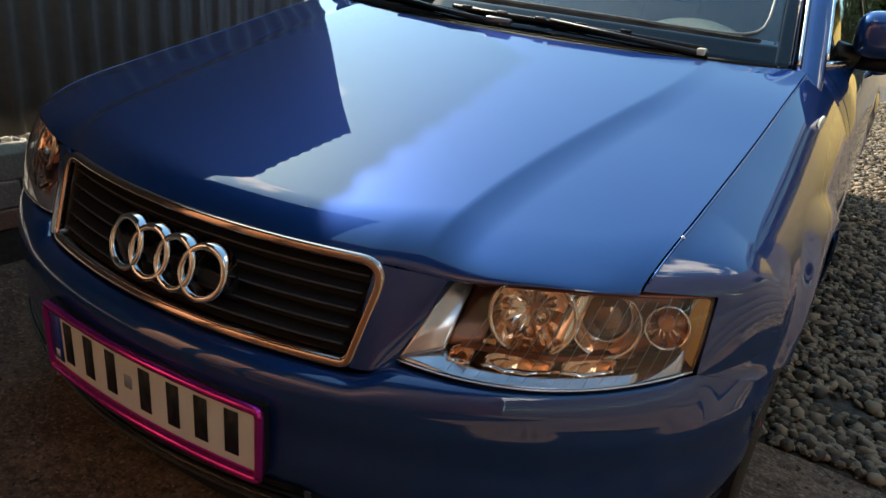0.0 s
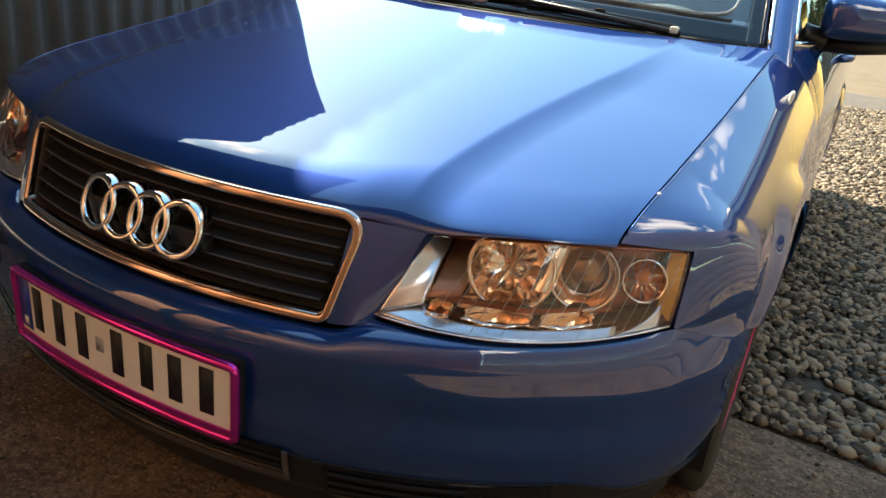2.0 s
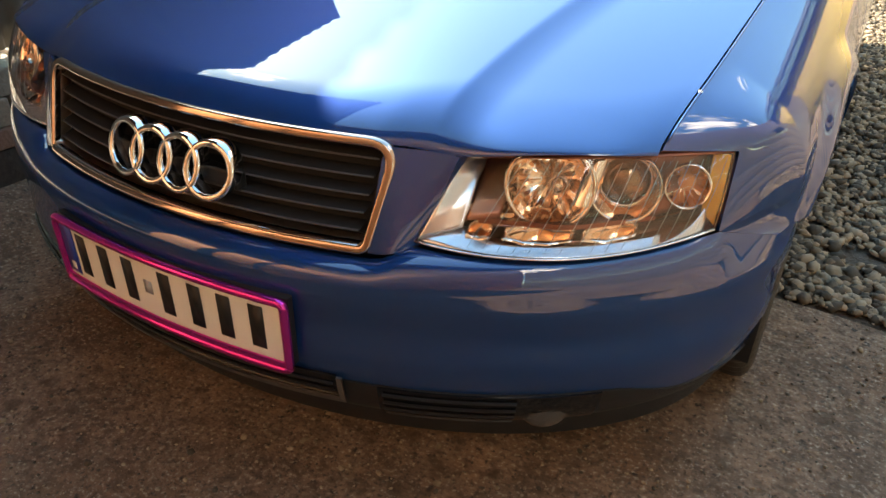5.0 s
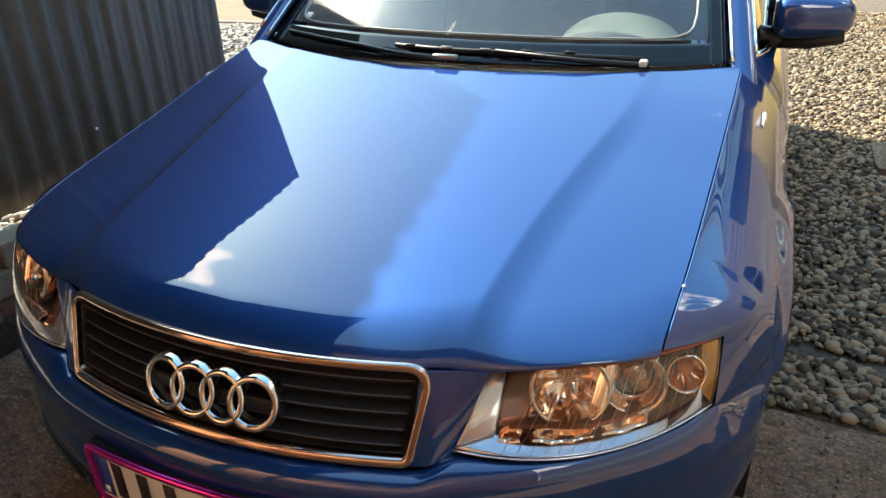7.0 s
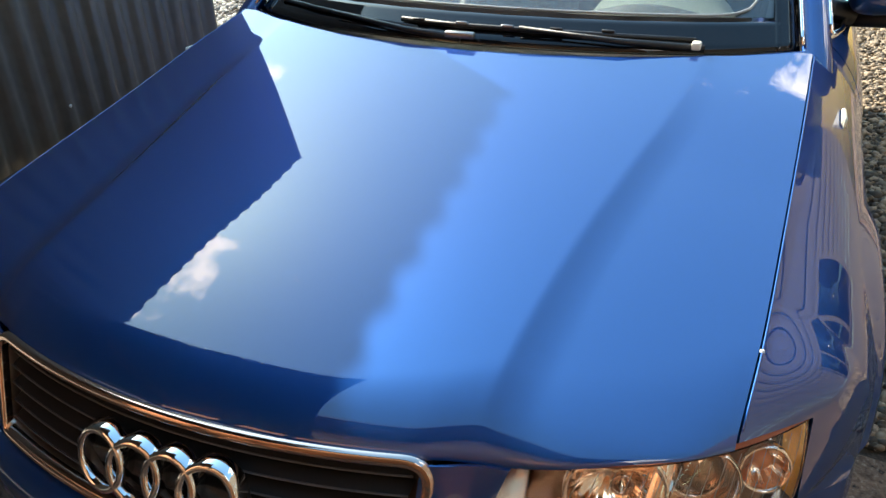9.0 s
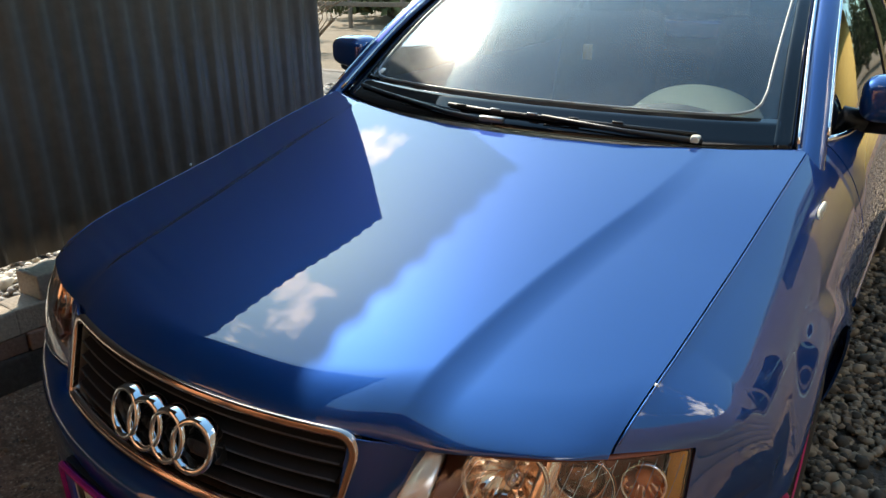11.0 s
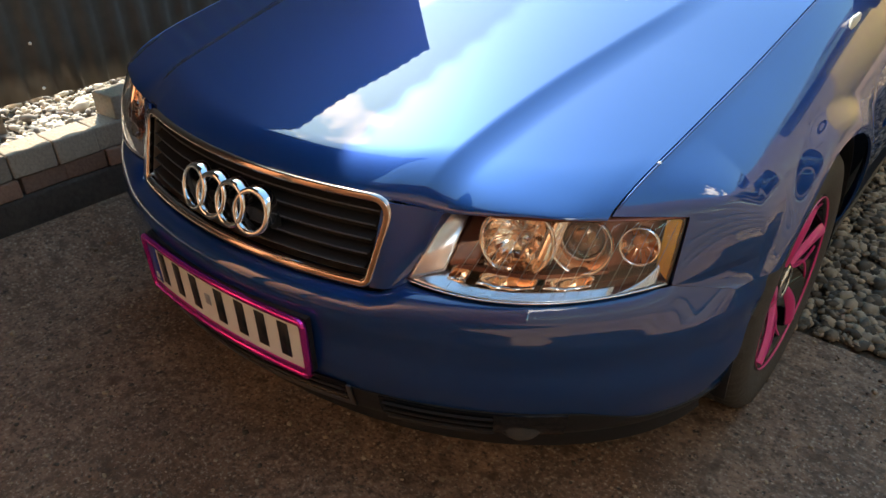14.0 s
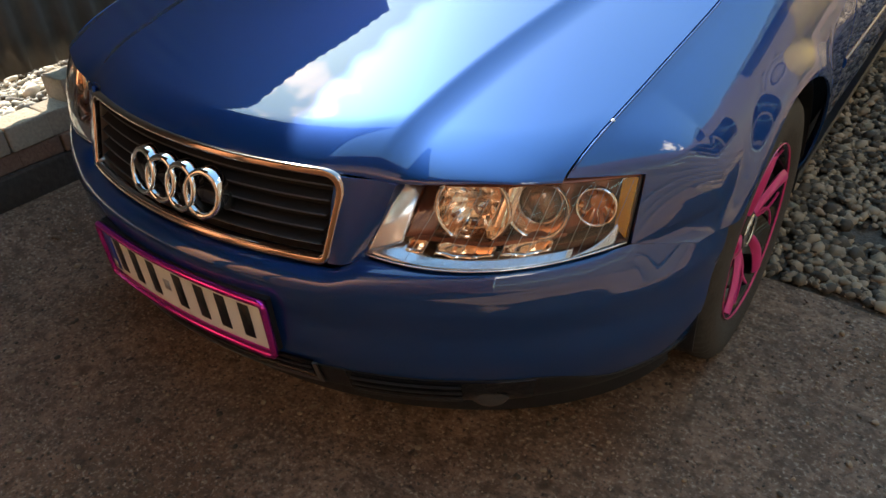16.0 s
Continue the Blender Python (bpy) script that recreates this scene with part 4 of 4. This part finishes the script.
def tail(u, v):
    k = 2 * u - 1
    x, y, z = side_point(4.43, v)
    return (k * x, y + 0.085 * (1 - k * k) + 0.03 * math.sin(math.pi * v), z)


tailp = part("rear_panel", grid(tail, 30, 24, True), PAINT, car, thick=0.01)
for sgn in (1, -1):
    part("tail_lamp", box((sgn * 0.62 - 0.13, 4.43, 0.70), (sgn * 0.62 + 0.13, 4.515, 0.90), 0.03), REDLENS, tailp, "red tail lamp")

# cowl, wipers
part("cowl", grid(lambda u, v: (lambda x: (x, hood_rear(x) - 0.02 + v * 0.16, hood_top(x, hood_rear(x)) - 0.024 + 0.028 * v))((2 * u - 1) * 0.73), 40, 6), BLACK, car, "black plastic scuttle below the windscreen", thick=0.01)


def on_glass(x, v, lift):
    """A place above the windscreen at a given x."""
    best = None
    x1 = rail(0.33 * v)[0] - 0.03
    p = windscreen_point((x / x1 + 1) / 2, v)
    return (p[0], p[1] - lift * 0.55, p[2] + lift * 0.8)


w1 = [on_glass(x, v, 0.012) for x, v in ((-0.17, 0.055), (-0.02, 0.05), (0.15, 0.05), (0.33, 0.045), (0.50, 0.035))]
wip = part("wiper", tube(w1, 0.0062, 8), BLACK, car, "black wiper resting on the glass")
part("arm", tube([on_glass(0.52, 0.0, 0.016), on_glass(0.35, 0.015, 0.022), on_glass(0.13, 0.045, 0.022)], lambda s: 0.009 - 0.004 * s, 8), BLACK, wip)
part("arm_cap", move(box((-0.010, -0.014, -0.008), (0.010, 0.014, 0.009), 0.004), Matrix.Translation(on_glass(0.505, 0.006, 0.020))), CREAM, wip, "pale pivot cap")
for i in range(5):
    s = -0.12 + 0.11 * i
    part("clip", move(box((-0.014, -0.004, -0.003), (0.014, 0.004, 0.003), 0.0015), Matrix.Translation(on_glass(s, 0.052, 0.019))), DULLMETAL if i in (1, 2) else BLACK, wip)
w2 = [on_glass(x, v, 0.012) for x, v in ((-0.62, 0.06), (-0.45, 0.052), (-0.28, 0.04), (-0.12, 0.028))]
wip2 = part("wiper", tube(w2, 0.0062, 8), BLACK, car, "black wiper resting on the glass")
part("arm", tube([on_glass(0.0, 0.0, 0.016), on_glass(-0.15, 0.01, 0.022), on_glass(-0.38, 0.04, 0.022)], lambda s: 0.009 - 0.004 * s, 8), BLACK, wip2)
part("arm_cap", move(box((-0.036, -0.010, -0.007), (0.036, 0.010, 0.008), 0.005), Matrix.Translation(on_glass(0.0, 0.006, 0.022))), DULLMETAL, wip2, "bright pivot cover")


# ---- mirrors ----
def mirror(sgn):
    def shell(u, v):
        a, b = u * 2 * math.pi, (v - 0.5) * math.pi
        c, s = math.cos(a), math.sin(a)
        ex = 0.55
        cx = math.copysign(abs(c) ** ex, c) * math.cos(b) ** 0.55
        cz = math.copysign(abs(s) ** ex, s) * math.cos(b) ** 0.55
        y = 0.075 * math.copysign(abs(math.sin(b)) ** 0.8, math.sin(b))
        x = 0.105 * cx
        z = 0.058 * cz * (1 - 0.12 * cx)
        return (sgn * (0.905 + x), 1.632 + y + 0.25 * x, 1.040 + z)
    bm = grid(shell, 36, 20, False, True)
    bmesh.ops.recalc_face_normals(bm, faces=bm.faces)
    m = part("door_mirror", bm, PAINT, car, "blue door mirror on a black foot")
    part("lower_shell", move(tube([(sgn * 0.80, 1.642, 0.966), (sgn * 0.90, 1.642, 0.968), (sgn * 0.988, 1.662, 0.983)], 0.022, 10), Matrix()), BLACK, m, "black lower shell")
    part("foot", tube([(sgn * 0.74, 1.587, 0.996), (sgn * 0.77, 1.607, 0.986), (sgn * 0.82, 1.627, 0.976)], 0.028, 12), BLACK, m, "black mirror foot")
    part("mirror_glass", box((sgn * 0.905 - 0.085, 1.703, 0.986), (sgn * 0.905 + 0.085, 1.709, 1.086), 0.002), CHROME, m)


mirror(1)
mirror(-1)


# ---- headlamps ----
def headlamp(sgn):
    S = lambda p: (sgn * p[0], p[1], p[2])
    flip = sgn < 0

    def face(s0, s1, t0, t1, deep, nu=16, nv=8):
        """A sheet inside the lamp; deep(u, v) is its depth behind the lens."""
        return grid(lambda u, v: S(lamp_point(s0(v) + (s1(v) - s0(v)) * u, t0(u) + (t1(u) - t0(u)) * v, deep(u, v))), nu, nv, flip)
    k = lambda value: (lambda w: value)
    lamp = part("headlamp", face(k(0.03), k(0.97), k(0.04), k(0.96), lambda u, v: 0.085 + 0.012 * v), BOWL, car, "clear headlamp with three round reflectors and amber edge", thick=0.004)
    loop = [(i / 24, 0) for i in range(25)] + [(1, i / 8) for i in range(1, 9)] + [(1 - i / 24, 1) for i in range(1, 25)] + [(0, 1 - i / 8) for i in range(1, 8)]

    def wall(u, v):
        s, t = loop[int(round(u * len(loop))) % len(loop)]
        return S(lamp_point(0.006 + 0.988 * s, 0.012 + 0.976 * t, 0.004 + 0.09 * v))
    part("housing_wall", grid(wall, len(loop), 2, flip, True), LAMPTINT, lamp, "inner wall with painted brown reflection", thick=0.002)
    lens = part("lens", grid(lambda u, v: S(lamp_point(u, v)), 36, 16, flip), LENS, lamp, "clear polycarbonate lens", thick=0.003)
    lens.visible_shadow = False
    part("seal", tube([S(lamp_point(s, t, 0.005)) for s, t in loop[:33]], 0.0026, 6), BLACK, lamp, "black gap seal")

    part("lens_edge", tube([S(lamp_point(s, 0.012, -0.001)) for s in [i / 24 for i in range(25)]], 0.0019, 6), BEZEL, lamp, "bright moulded lens edge")
    # the bright frame: a broad inner strip mitred into a shelf that tapers along the foot and swells at the outer end
    part("inner_bezel", face(k(0.008), lambda v: 0.128 - 0.045 * v, lambda u: 0.015 + 0.20 * u, k(0.985), lambda u, v: 0.004 + 0.016 * u + 0.045 * v * u, 10, 14), BEZEL, lamp, "silver inner bezel", thick=0.002)
    part("inner_scoop", face(lambda v: 0.128 - 0.045 * v, lambda v: 0.235 - 0.02 * v, k(0.30), k(0.97), lambda u, v: 0.020 + 0.080 * v + 0.02 * u, 10, 10), LAMPTINT, lamp, "curved inner scoop with painted brown reflection", thick=0.002)
    part("foot_bezel", face(k(0.014), k(0.80), k(0.012), lambda u: 0.235 - 0.155 * smooth(0.06, 0.26, u) + 0.02 * u, lambda u, v: 0.003 + 0.032 * v * (1 - 0.5 * smooth(0.15, 0.4, u)), 30, 6), BEZEL, lamp, "silver shelf along the foot", thick=0.002)
    part("outer_bezel", face(lambda v: 0.775 + 0.14 * v, k(0.955), k(0.014), lambda u: 0.06 + 0.30 * u, lambda u, v: 0.004 + 0.034 * v * (0.35 + 0.65 * u), 12, 6), BEZEL, lamp, "silver wedge at the outer end", thick=0.002)
    part("amber_strip", face(lambda v: 0.935 - 0.015 * v, k(0.988), lambda u: 0.22 - 0.14 * u, k(0.965), lambda u, v: 0.030 * (1 - u) + 0.005, 6, 12), AMBER, lamp, "amber outer strip", thick=0.003)
    part("dark_panel", face(k(0.66), k(0.925), k(0.18), k(0.97), lambda u, v: 0.050 + 0.012 * u, 10, 8), LAMPTINT, lamp, "panel between the reflectors with painted brown reflection", thick=0.002)
    part("cross_rib", face(k(0.17), k(0.76), k(0.285), k(0.335), lambda u, v: 0.020 + 0.004 * math.sin(9 * u), 24, 3), LAMPTINT, lamp, "rib across the lamp with painted brown reflection", thick=0.02)

    turn = Matrix.Rotation(radians(-13), 4, "X") @ Matrix.Rotation(radians(90 + sgn * 20), 4, "Z")

    def bowl(s, t, r, depth, facets, cut):
        c = lamp_point(s, t, 0.034 if s < 0.7 else 0.024)
        prof = [(r * 0.98, 0.012), (r * 1.03, 0.0), (r * 1.0, -0.008), (r * 0.94, -0.009), (r * 0.90, -0.002), (r * 0.86, depth * 0.25), (r * 0.72, depth * 0.6), (r * 0.45, depth * 0.9), (r * 0.16, depth), (0.0, depth)]
        flute = (lambda a, rr, x: 0.0022 * math.copysign(1, math.sin(a * facets)) if r * 0.3 < rr < r * 0.87 else 0.0) if facets else None
        bm = move(lathe(prof, 72, flute), Matrix.Translation(S(c)) @ turn)
        for vtx in bm.verts:
            top = lamp_point(min(max((abs(vtx.co.x) - 0.41) / 0.36, 0), 1), 0.975).z
            vtx.co.z = max(min(vtx.co.z, top), c.z - cut * r)
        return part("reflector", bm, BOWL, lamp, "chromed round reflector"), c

    ob, c = bowl(0.355, 0.67, 0.063, 0.042, 9, 0.76)
    part("bulb_ring", move(lathe([(0.013, 0.0), (0.016, -0.006), (0.013, -0.010), (0.009, -0.006), (0.009, 0.004), (0.013, 0.0)], 28), Matrix.Translation(S(c + Vector((0.004, 0.024, -0.006)))) @ turn), SATIN, ob, "bright bulb shield")
    part("bulb", move(lathe([(0.0, -0.018), (0.005, -0.016), (0.007, -0.008), (0.007, 0.02)], 18), Matrix.Translation(S(c + Vector((0.004, 0.024, -0.006)))) @ turn), LENS, ob, "clear bulb")
    ob, c = bowl(0.615, 0.645, 0.051, 0.034, 0, 0.98)
    part("projector_lens", move(lathe([(0.0, -0.010), (0.012, -0.0085), (0.022, -0.004), (0.029, 0.003), (0.032, 0.012), (0.033, 0.03)], 40), Matrix.Translation(S(c + Vector((-0.002, 0.010, 0.004)))) @ turn), PROJECTOR, ob, "dark round projector lens")
    part("lens_ring", move(lathe([(0.033, 0.006), (0.036, 0.0), (0.039, 0.004), (0.039, 0.014)], 40), Matrix.Translation(S(c + Vector((-0.002, 0.010, 0.004)))) @ turn), SATIN, ob)
    ob, c = bowl(0.845, 0.62, 0.033, 0.028, 7, 1.2)
    ball = bmesh.new()
    bmesh.ops.create_uvsphere(ball, u_segments=20, v_segments=12, radius=0.013)
    part("bulb", move(ball, Matrix.Translation(S(c + Vector((-0.004, 0.014, 0))))), AMBERDIM, ob, "orange bulb")
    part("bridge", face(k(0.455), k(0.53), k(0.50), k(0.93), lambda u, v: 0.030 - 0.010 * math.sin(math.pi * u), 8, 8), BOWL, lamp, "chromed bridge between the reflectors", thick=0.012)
    for s0, s1, lobes in ((0.150, 0.225, 1), (0.27, 0.50, 3), (0.53, 0.71, 2)):
        deep = lambda u, v: 0.020 + 0.030 * math.sin(math.pi * v) * math.sin(math.pi * (0.1 + 0.8 * u)) + 0.004 * abs(math.sin(lobes * math.pi * u)) + 0.008 * v
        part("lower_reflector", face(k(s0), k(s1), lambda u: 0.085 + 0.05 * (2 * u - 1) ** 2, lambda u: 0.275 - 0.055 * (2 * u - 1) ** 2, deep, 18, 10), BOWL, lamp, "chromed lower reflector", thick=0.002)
    for i in range(16):
        s = 0.17 + 0.05 * i
        part("lens_rib", tube([S(lamp_point(s + 0.055 * t, t, 0.004)) for t in (0.06, 0.35, 0.65, 0.95)], 0.0004, 5), SEALGREY, lamp)


headlamp(1)
headlamp(-1)


# ---- wheels ----
def wheel():
    w = part("wheel", lathe([(0.20, -0.10), (0.205, 0.06), (0.212, 0.085), (0.216, 0.092), (0.210, 0.096), (0.200, 0.086), (0.19, 0.05), (0.06, 0.045), (0.0, 0.045)], 56), GLOSSBLACK, None, "pink and black spoked wheel with black tyre")
    prof = [(0.205, -0.085), (0.235, -0.102), (0.272, -0.104), (0.298, -0.098), (0.312, -0.086), (0.316, -0.07), (0.316, -0.044), (0.309, -0.043), (0.309, -0.035), (0.316, -0.034), (0.316, -0.006), (0.309, -0.005), (0.309, 0.005), (0.316, 0.006), (0.316, 0.034), (0.309, 0.035), (0.309, 0.043), (0.316, 0.044), (0.316, 0.07), (0.312, 0.086), (0.298, 0.098), (0.272, 0.104), (0.235, 0.102), (0.212, 0.092)]

    def tread(a, r, x):
        if r > 0.311 and abs(x) > 0.03:
            return -0.005 if (a * 66 / (2 * math.pi) + abs(x) * 6) % 1 < 0.3 else 0
        return 0
    part("tyre", lathe(prof, 264, tread), RUBBER, w, "worn black tyre with cut tread")
    for i in range(5):
        rot = Matrix.Rotation(i * 2 * math.pi / 5 + 0.5, 4, "X")

        def blade(u, v):
            r = 0.040 + 0.158 * v
            wd = 0.007 + 0.040 * v ** 1.2 - 0.012 * smooth(0.8, 1.0, v)
            tw = -0.22 * v * v
            a = tw + (u - 0.5) * 2 * wd / r * 0.56
            return (0.058 + 0.045 * v - 0.018 * v * v + 0.010 * (1 - (2 * u - 1) ** 2), r * math.cos(a), r * math.sin(a))
        bm = grid(blade, 8, 18)
        part("spoke", move(bm, rot), PINK, w, "pink spoke blade", thick=0.006)

        def thin(u, v):
            r = 0.05 + 0.155 * v
            a = 0.62 - 0.30 * v * v + 0.16 * math.sin(math.pi * v) + (u - 0.5) * 0.0055 / r
            return (0.056 + 0.04 * v - 0.012 * v * v, r * math.cos(a), r * math.sin(a))
        part("spoke_edge", move(grid(thin, 3, 16), rot), PINK, w, thick=0.004)

        def second(u, v):
            r = 0.05 + 0.152 * v
            a = 0.72 + 0.05 * v * v - 0.10 * math.sin(math.pi * v) + (u - 0.5) * 0.0065 / r
            return (0.056 + 0.04 * v - 0.012 * v * v, r * math.cos(a), r * math.sin(a))
        part("spoke_edge", move(grid(second, 3, 16), rot), PINK, w, thick=0.004)
    part("rim_edge", lathe([(0.2085, 0.09), (0.2105, 0.0975), (0.209, 0.098), (0.207, 0.09)], 64), PINK, w, "thin pink rim edge")
    part("hub_cap", lathe([(0.052, 0.06), (0.050, 0.072), (0.040, 0.078), (0.0, 0.08)], 36), GLOSSBLACK, w, "black hub cap")
    part("hub_ring", lathe([(0.034, 0.079), (0.037, 0.083), (0.040, 0.078)], 36), CHROME, w)
    return w


wheel0 = wheel()
wheel0.parent = car
HX, LIFT = 0.782, 0.0227
wheel0.location = (HX, AXF, WR + LIFT * (HX - 0.36))
for x, y in ((-HX, AXF), (HX, AXR), (-HX, AXR)):
    copy_thing(wheel0, pose(x, y, WR + LIFT * (x - 0.36), 0, 0, 0 if x > 0 else 180))

# ---- cabin ----
dash = part("dashboard", grid(lambda u, v: ((2 * u - 1) * 0.66, 1.42 + 0.42 * v - 0.10 * (1 - (2 * u - 1) ** 2), 0.905 + 0.03 * math.sin(math.pi * v) - 0.10 * smooth(0.8, 1.0, v) + 0.05 * math.exp(-((2 * u - 1 - 0.52) / 0.26) ** 2) * math.sin(math.pi * min(v * 1.15, 1)) ** 2), 40, 20), DASH, car, "grey moulded dashboard", thick=0.02)
# Cream in place of dashboard grey paints the sunlight on this hood.
part("instrument_hood", grid(lambda u, v: (0.36 + 0.185 * math.cos(math.pi * u), 1.57 + 0.20 * v, 0.90 + 0.10 * math.sin(math.pi * u) * math.sin(0.25 + 1.4 * v)), 20, 8), CREAM, dash, "curved instrument hood, sunlight painted in as cream", thick=0.01)
steer = part("steering_wheel", tube([(0.36 + 0.185 * math.cos(a), 1.99 + 0.09 * math.sin(a), 0.74 + 0.15 * math.sin(a)) for a in [i * math.pi / 18 for i in range(36)]], 0.015, 10, True), DASH, car, "dark steering wheel")
part("hub", box((0.29, 1.96, 0.70), (0.43, 2.01, 0.79), 0.02), DASH, steer)
for sgn in (1, -1):
    seat = part("front_seat", box((sgn * 0.36 - 0.25, 2.15, 0.42), (sgn * 0.36 + 0.25, 2.65, 0.58), 0.05), SEAT, car, "dark cloth front seat")
    part("seat_back", move(box((sgn * 0.36 - 0.24, -0.06, 0.0), (sgn * 0.36 + 0.24, 0.07, 0.62), 0.05), pose(0, 2.68, 0.55, -14)), SEAT, seat)
    part("headrest", box((sgn * 0.36 - 0.13, 2.78, 1.13), (sgn * 0.36 + 0.13, 2.87, 1.30), 0.04), SEAT, seat)
part("rear_bench", box((-0.62, 3.0, 0.45), (0.62, 3.5, 1.0), 0.06), SEAT, car, "dark rear bench")
part("cabin_floor", box((-0.80, 1.2, 0.22), (0.80, 3.6, 0.26)), SEAT, car)
part("bulkhead", box((-0.68, 1.25, 0.26), (0.68, 1.29, 0.88)), BLACK, car)
part("engine_bay_shield", box((-0.50, 0.20, 0.24), (0.50, 1.2, 0.55), 0.04), BLACK, car, "dark engine bay filling")
part("interior_mirror", box((-0.12, 1.96, 1.245), (0.12, 1.99, 1.30), 0.015), BLACK, car, "black interior mirror")
fresh = part("air_freshener", box((-0.130, 1.972, 1.03), (-0.095, 1.976, 1.085), 0.0015), FRESH, car, "small yellow hanging air freshener")
part("cord", tube([(-0.112, 1.974, 1.094), (-0.11, 1.974, 1.17), (-0.10, 1.974, 1.25)], 0.0012, 6), BLACK, fresh)
part("toll_sticker", grid(lambda u, v: (lambda p: (p[0], p[1] - 0.004, p[2] + 0.003))(windscreen_point(0.075 + 0.02 * u, 0.15 + 0.03 * v)), 2, 2), PLATE, ws, "small white sticker", thick=0.0006)


# ---- distance ----
def bush(name, at, r, h, seed, n=900):
    rnd = random.Random(seed)
    t = thing(name, "dull green rounded bush on the far grass", "bush", "far bushes", at)
    part("stems", merge(*[tube([(0, 0, 0), (rnd.uniform(-r, r) * 0.4, rnd.uniform(-r, r) * 0.4, h * 0.45), (rnd.uniform(-r, r) * 0.8, rnd.uniform(-r, r) * 0.8, h * 0.85)], lambda s: 0.05 - 0.035 * s, 6) for _ in range(9)]), TWIG, t)
    verts, faces = [], []
    for _ in range(n):
        a, b = rnd.uniform(0, 6.28), rnd.uniform(0.0, 1.45)
        k = rnd.uniform(0.65, 1.05) * (1 + 0.25 * math.sin(3 * a + seed))
        c = Vector((r * k * math.cos(a) * math.cos(b), r * k * math.sin(a) * math.cos(b), 0.15 * h + h * 0.85 * k * math.sin(b)))
        m = Euler((rnd.uniform(0, 6), rnd.uniform(0, 6), rnd.uniform(0, 6))).to_matrix()
        s = rnd.uniform(0.06, 0.14) * r
        o = len(verts)
        verts += [c + m @ Vector(p) * s for p in ((-1, 0, 0), (0, -0.5, 0.1), (1, 0, 0), (0, 0.5, 0.1))]
        faces.append((o, o + 1, o + 2, o + 3))
    me = bpy.data.meshes.new("crown")
    me.from_pydata(verts, [], faces)
    me.materials.append(LEAF)
    ob = new("crown", me)
    ob.parent = t
    return t


bush("bush", (-13.6, 17.2, 0), 1.7, 2.0, 1, 1800)
bush("bush", (-15.8, 19.5, 0), 1.9, 1.8, 2, 1500)
bush("bush", (-9.5, 21.0, 0), 1.6, 1.7, 6, 1500)


def twig_shrub(at, h, seed, n=60):
    rnd = random.Random(seed)
    t = thing("shrub", "leafless reddish-brown shrub on the dry grass", "shrub", "bare shrubs", at)
    part("twig_clump", merge(*[tube([(rnd.uniform(-0.15, 0.15), rnd.uniform(-0.15, 0.15), 0), (rnd.uniform(-0.45, 0.45), rnd.uniform(-0.45, 0.45), h * 0.5), (rnd.uniform(-0.8, 0.8), rnd.uniform(-0.8, 0.8), h * rnd.uniform(0.7, 1.05))], lambda s: 0.016 - 0.012 * s, 5) for _ in range(n)]), TWIG, t)


for i in range(7):
    twig_shrub((-9.6 - 2.6 * (i % 3) + 0.7 * math.sin(i * 3.0), 9.6 + 2.2 * i, 0), 1.1 + 0.3 * math.sin(i * 2.0), 60 + i)


def rail_fence():
    f = thing("rail_fence", "low weathered wooden rail fence across the grass", "fence", at=(-14.5, 14.6, 0))
    for i in range(9):
        part("post", box((i * 1.8 - 4, -0.05, 0), (i * 1.8 - 3.92, 0.05, 0.75), 0.01), WOODPOST, f)
    part("rail", box((-4.2, -0.08, 0.55), (10.6, -0.05, 0.67), 0.01), WOODPOST, f)


rail_fence()
for i in range(22):
    bush("bush", (-34 + i * 2.6 + 0.6 * math.sin(i * 2.1), 34 + 1.2 * math.sin(i * 1.3), 0.0), 2.2, 4.0 + 0.8 * math.sin(i * 1.7), 20 + i, 2200)
edge = part("bed_edging", box((-9.0, 5.6, -0.03), (-0.9, 5.72, 0.32), 0.01), WOODPOST)
tagged(edge, "dark timber edging between gravel and grass", "edging", kind="structure")
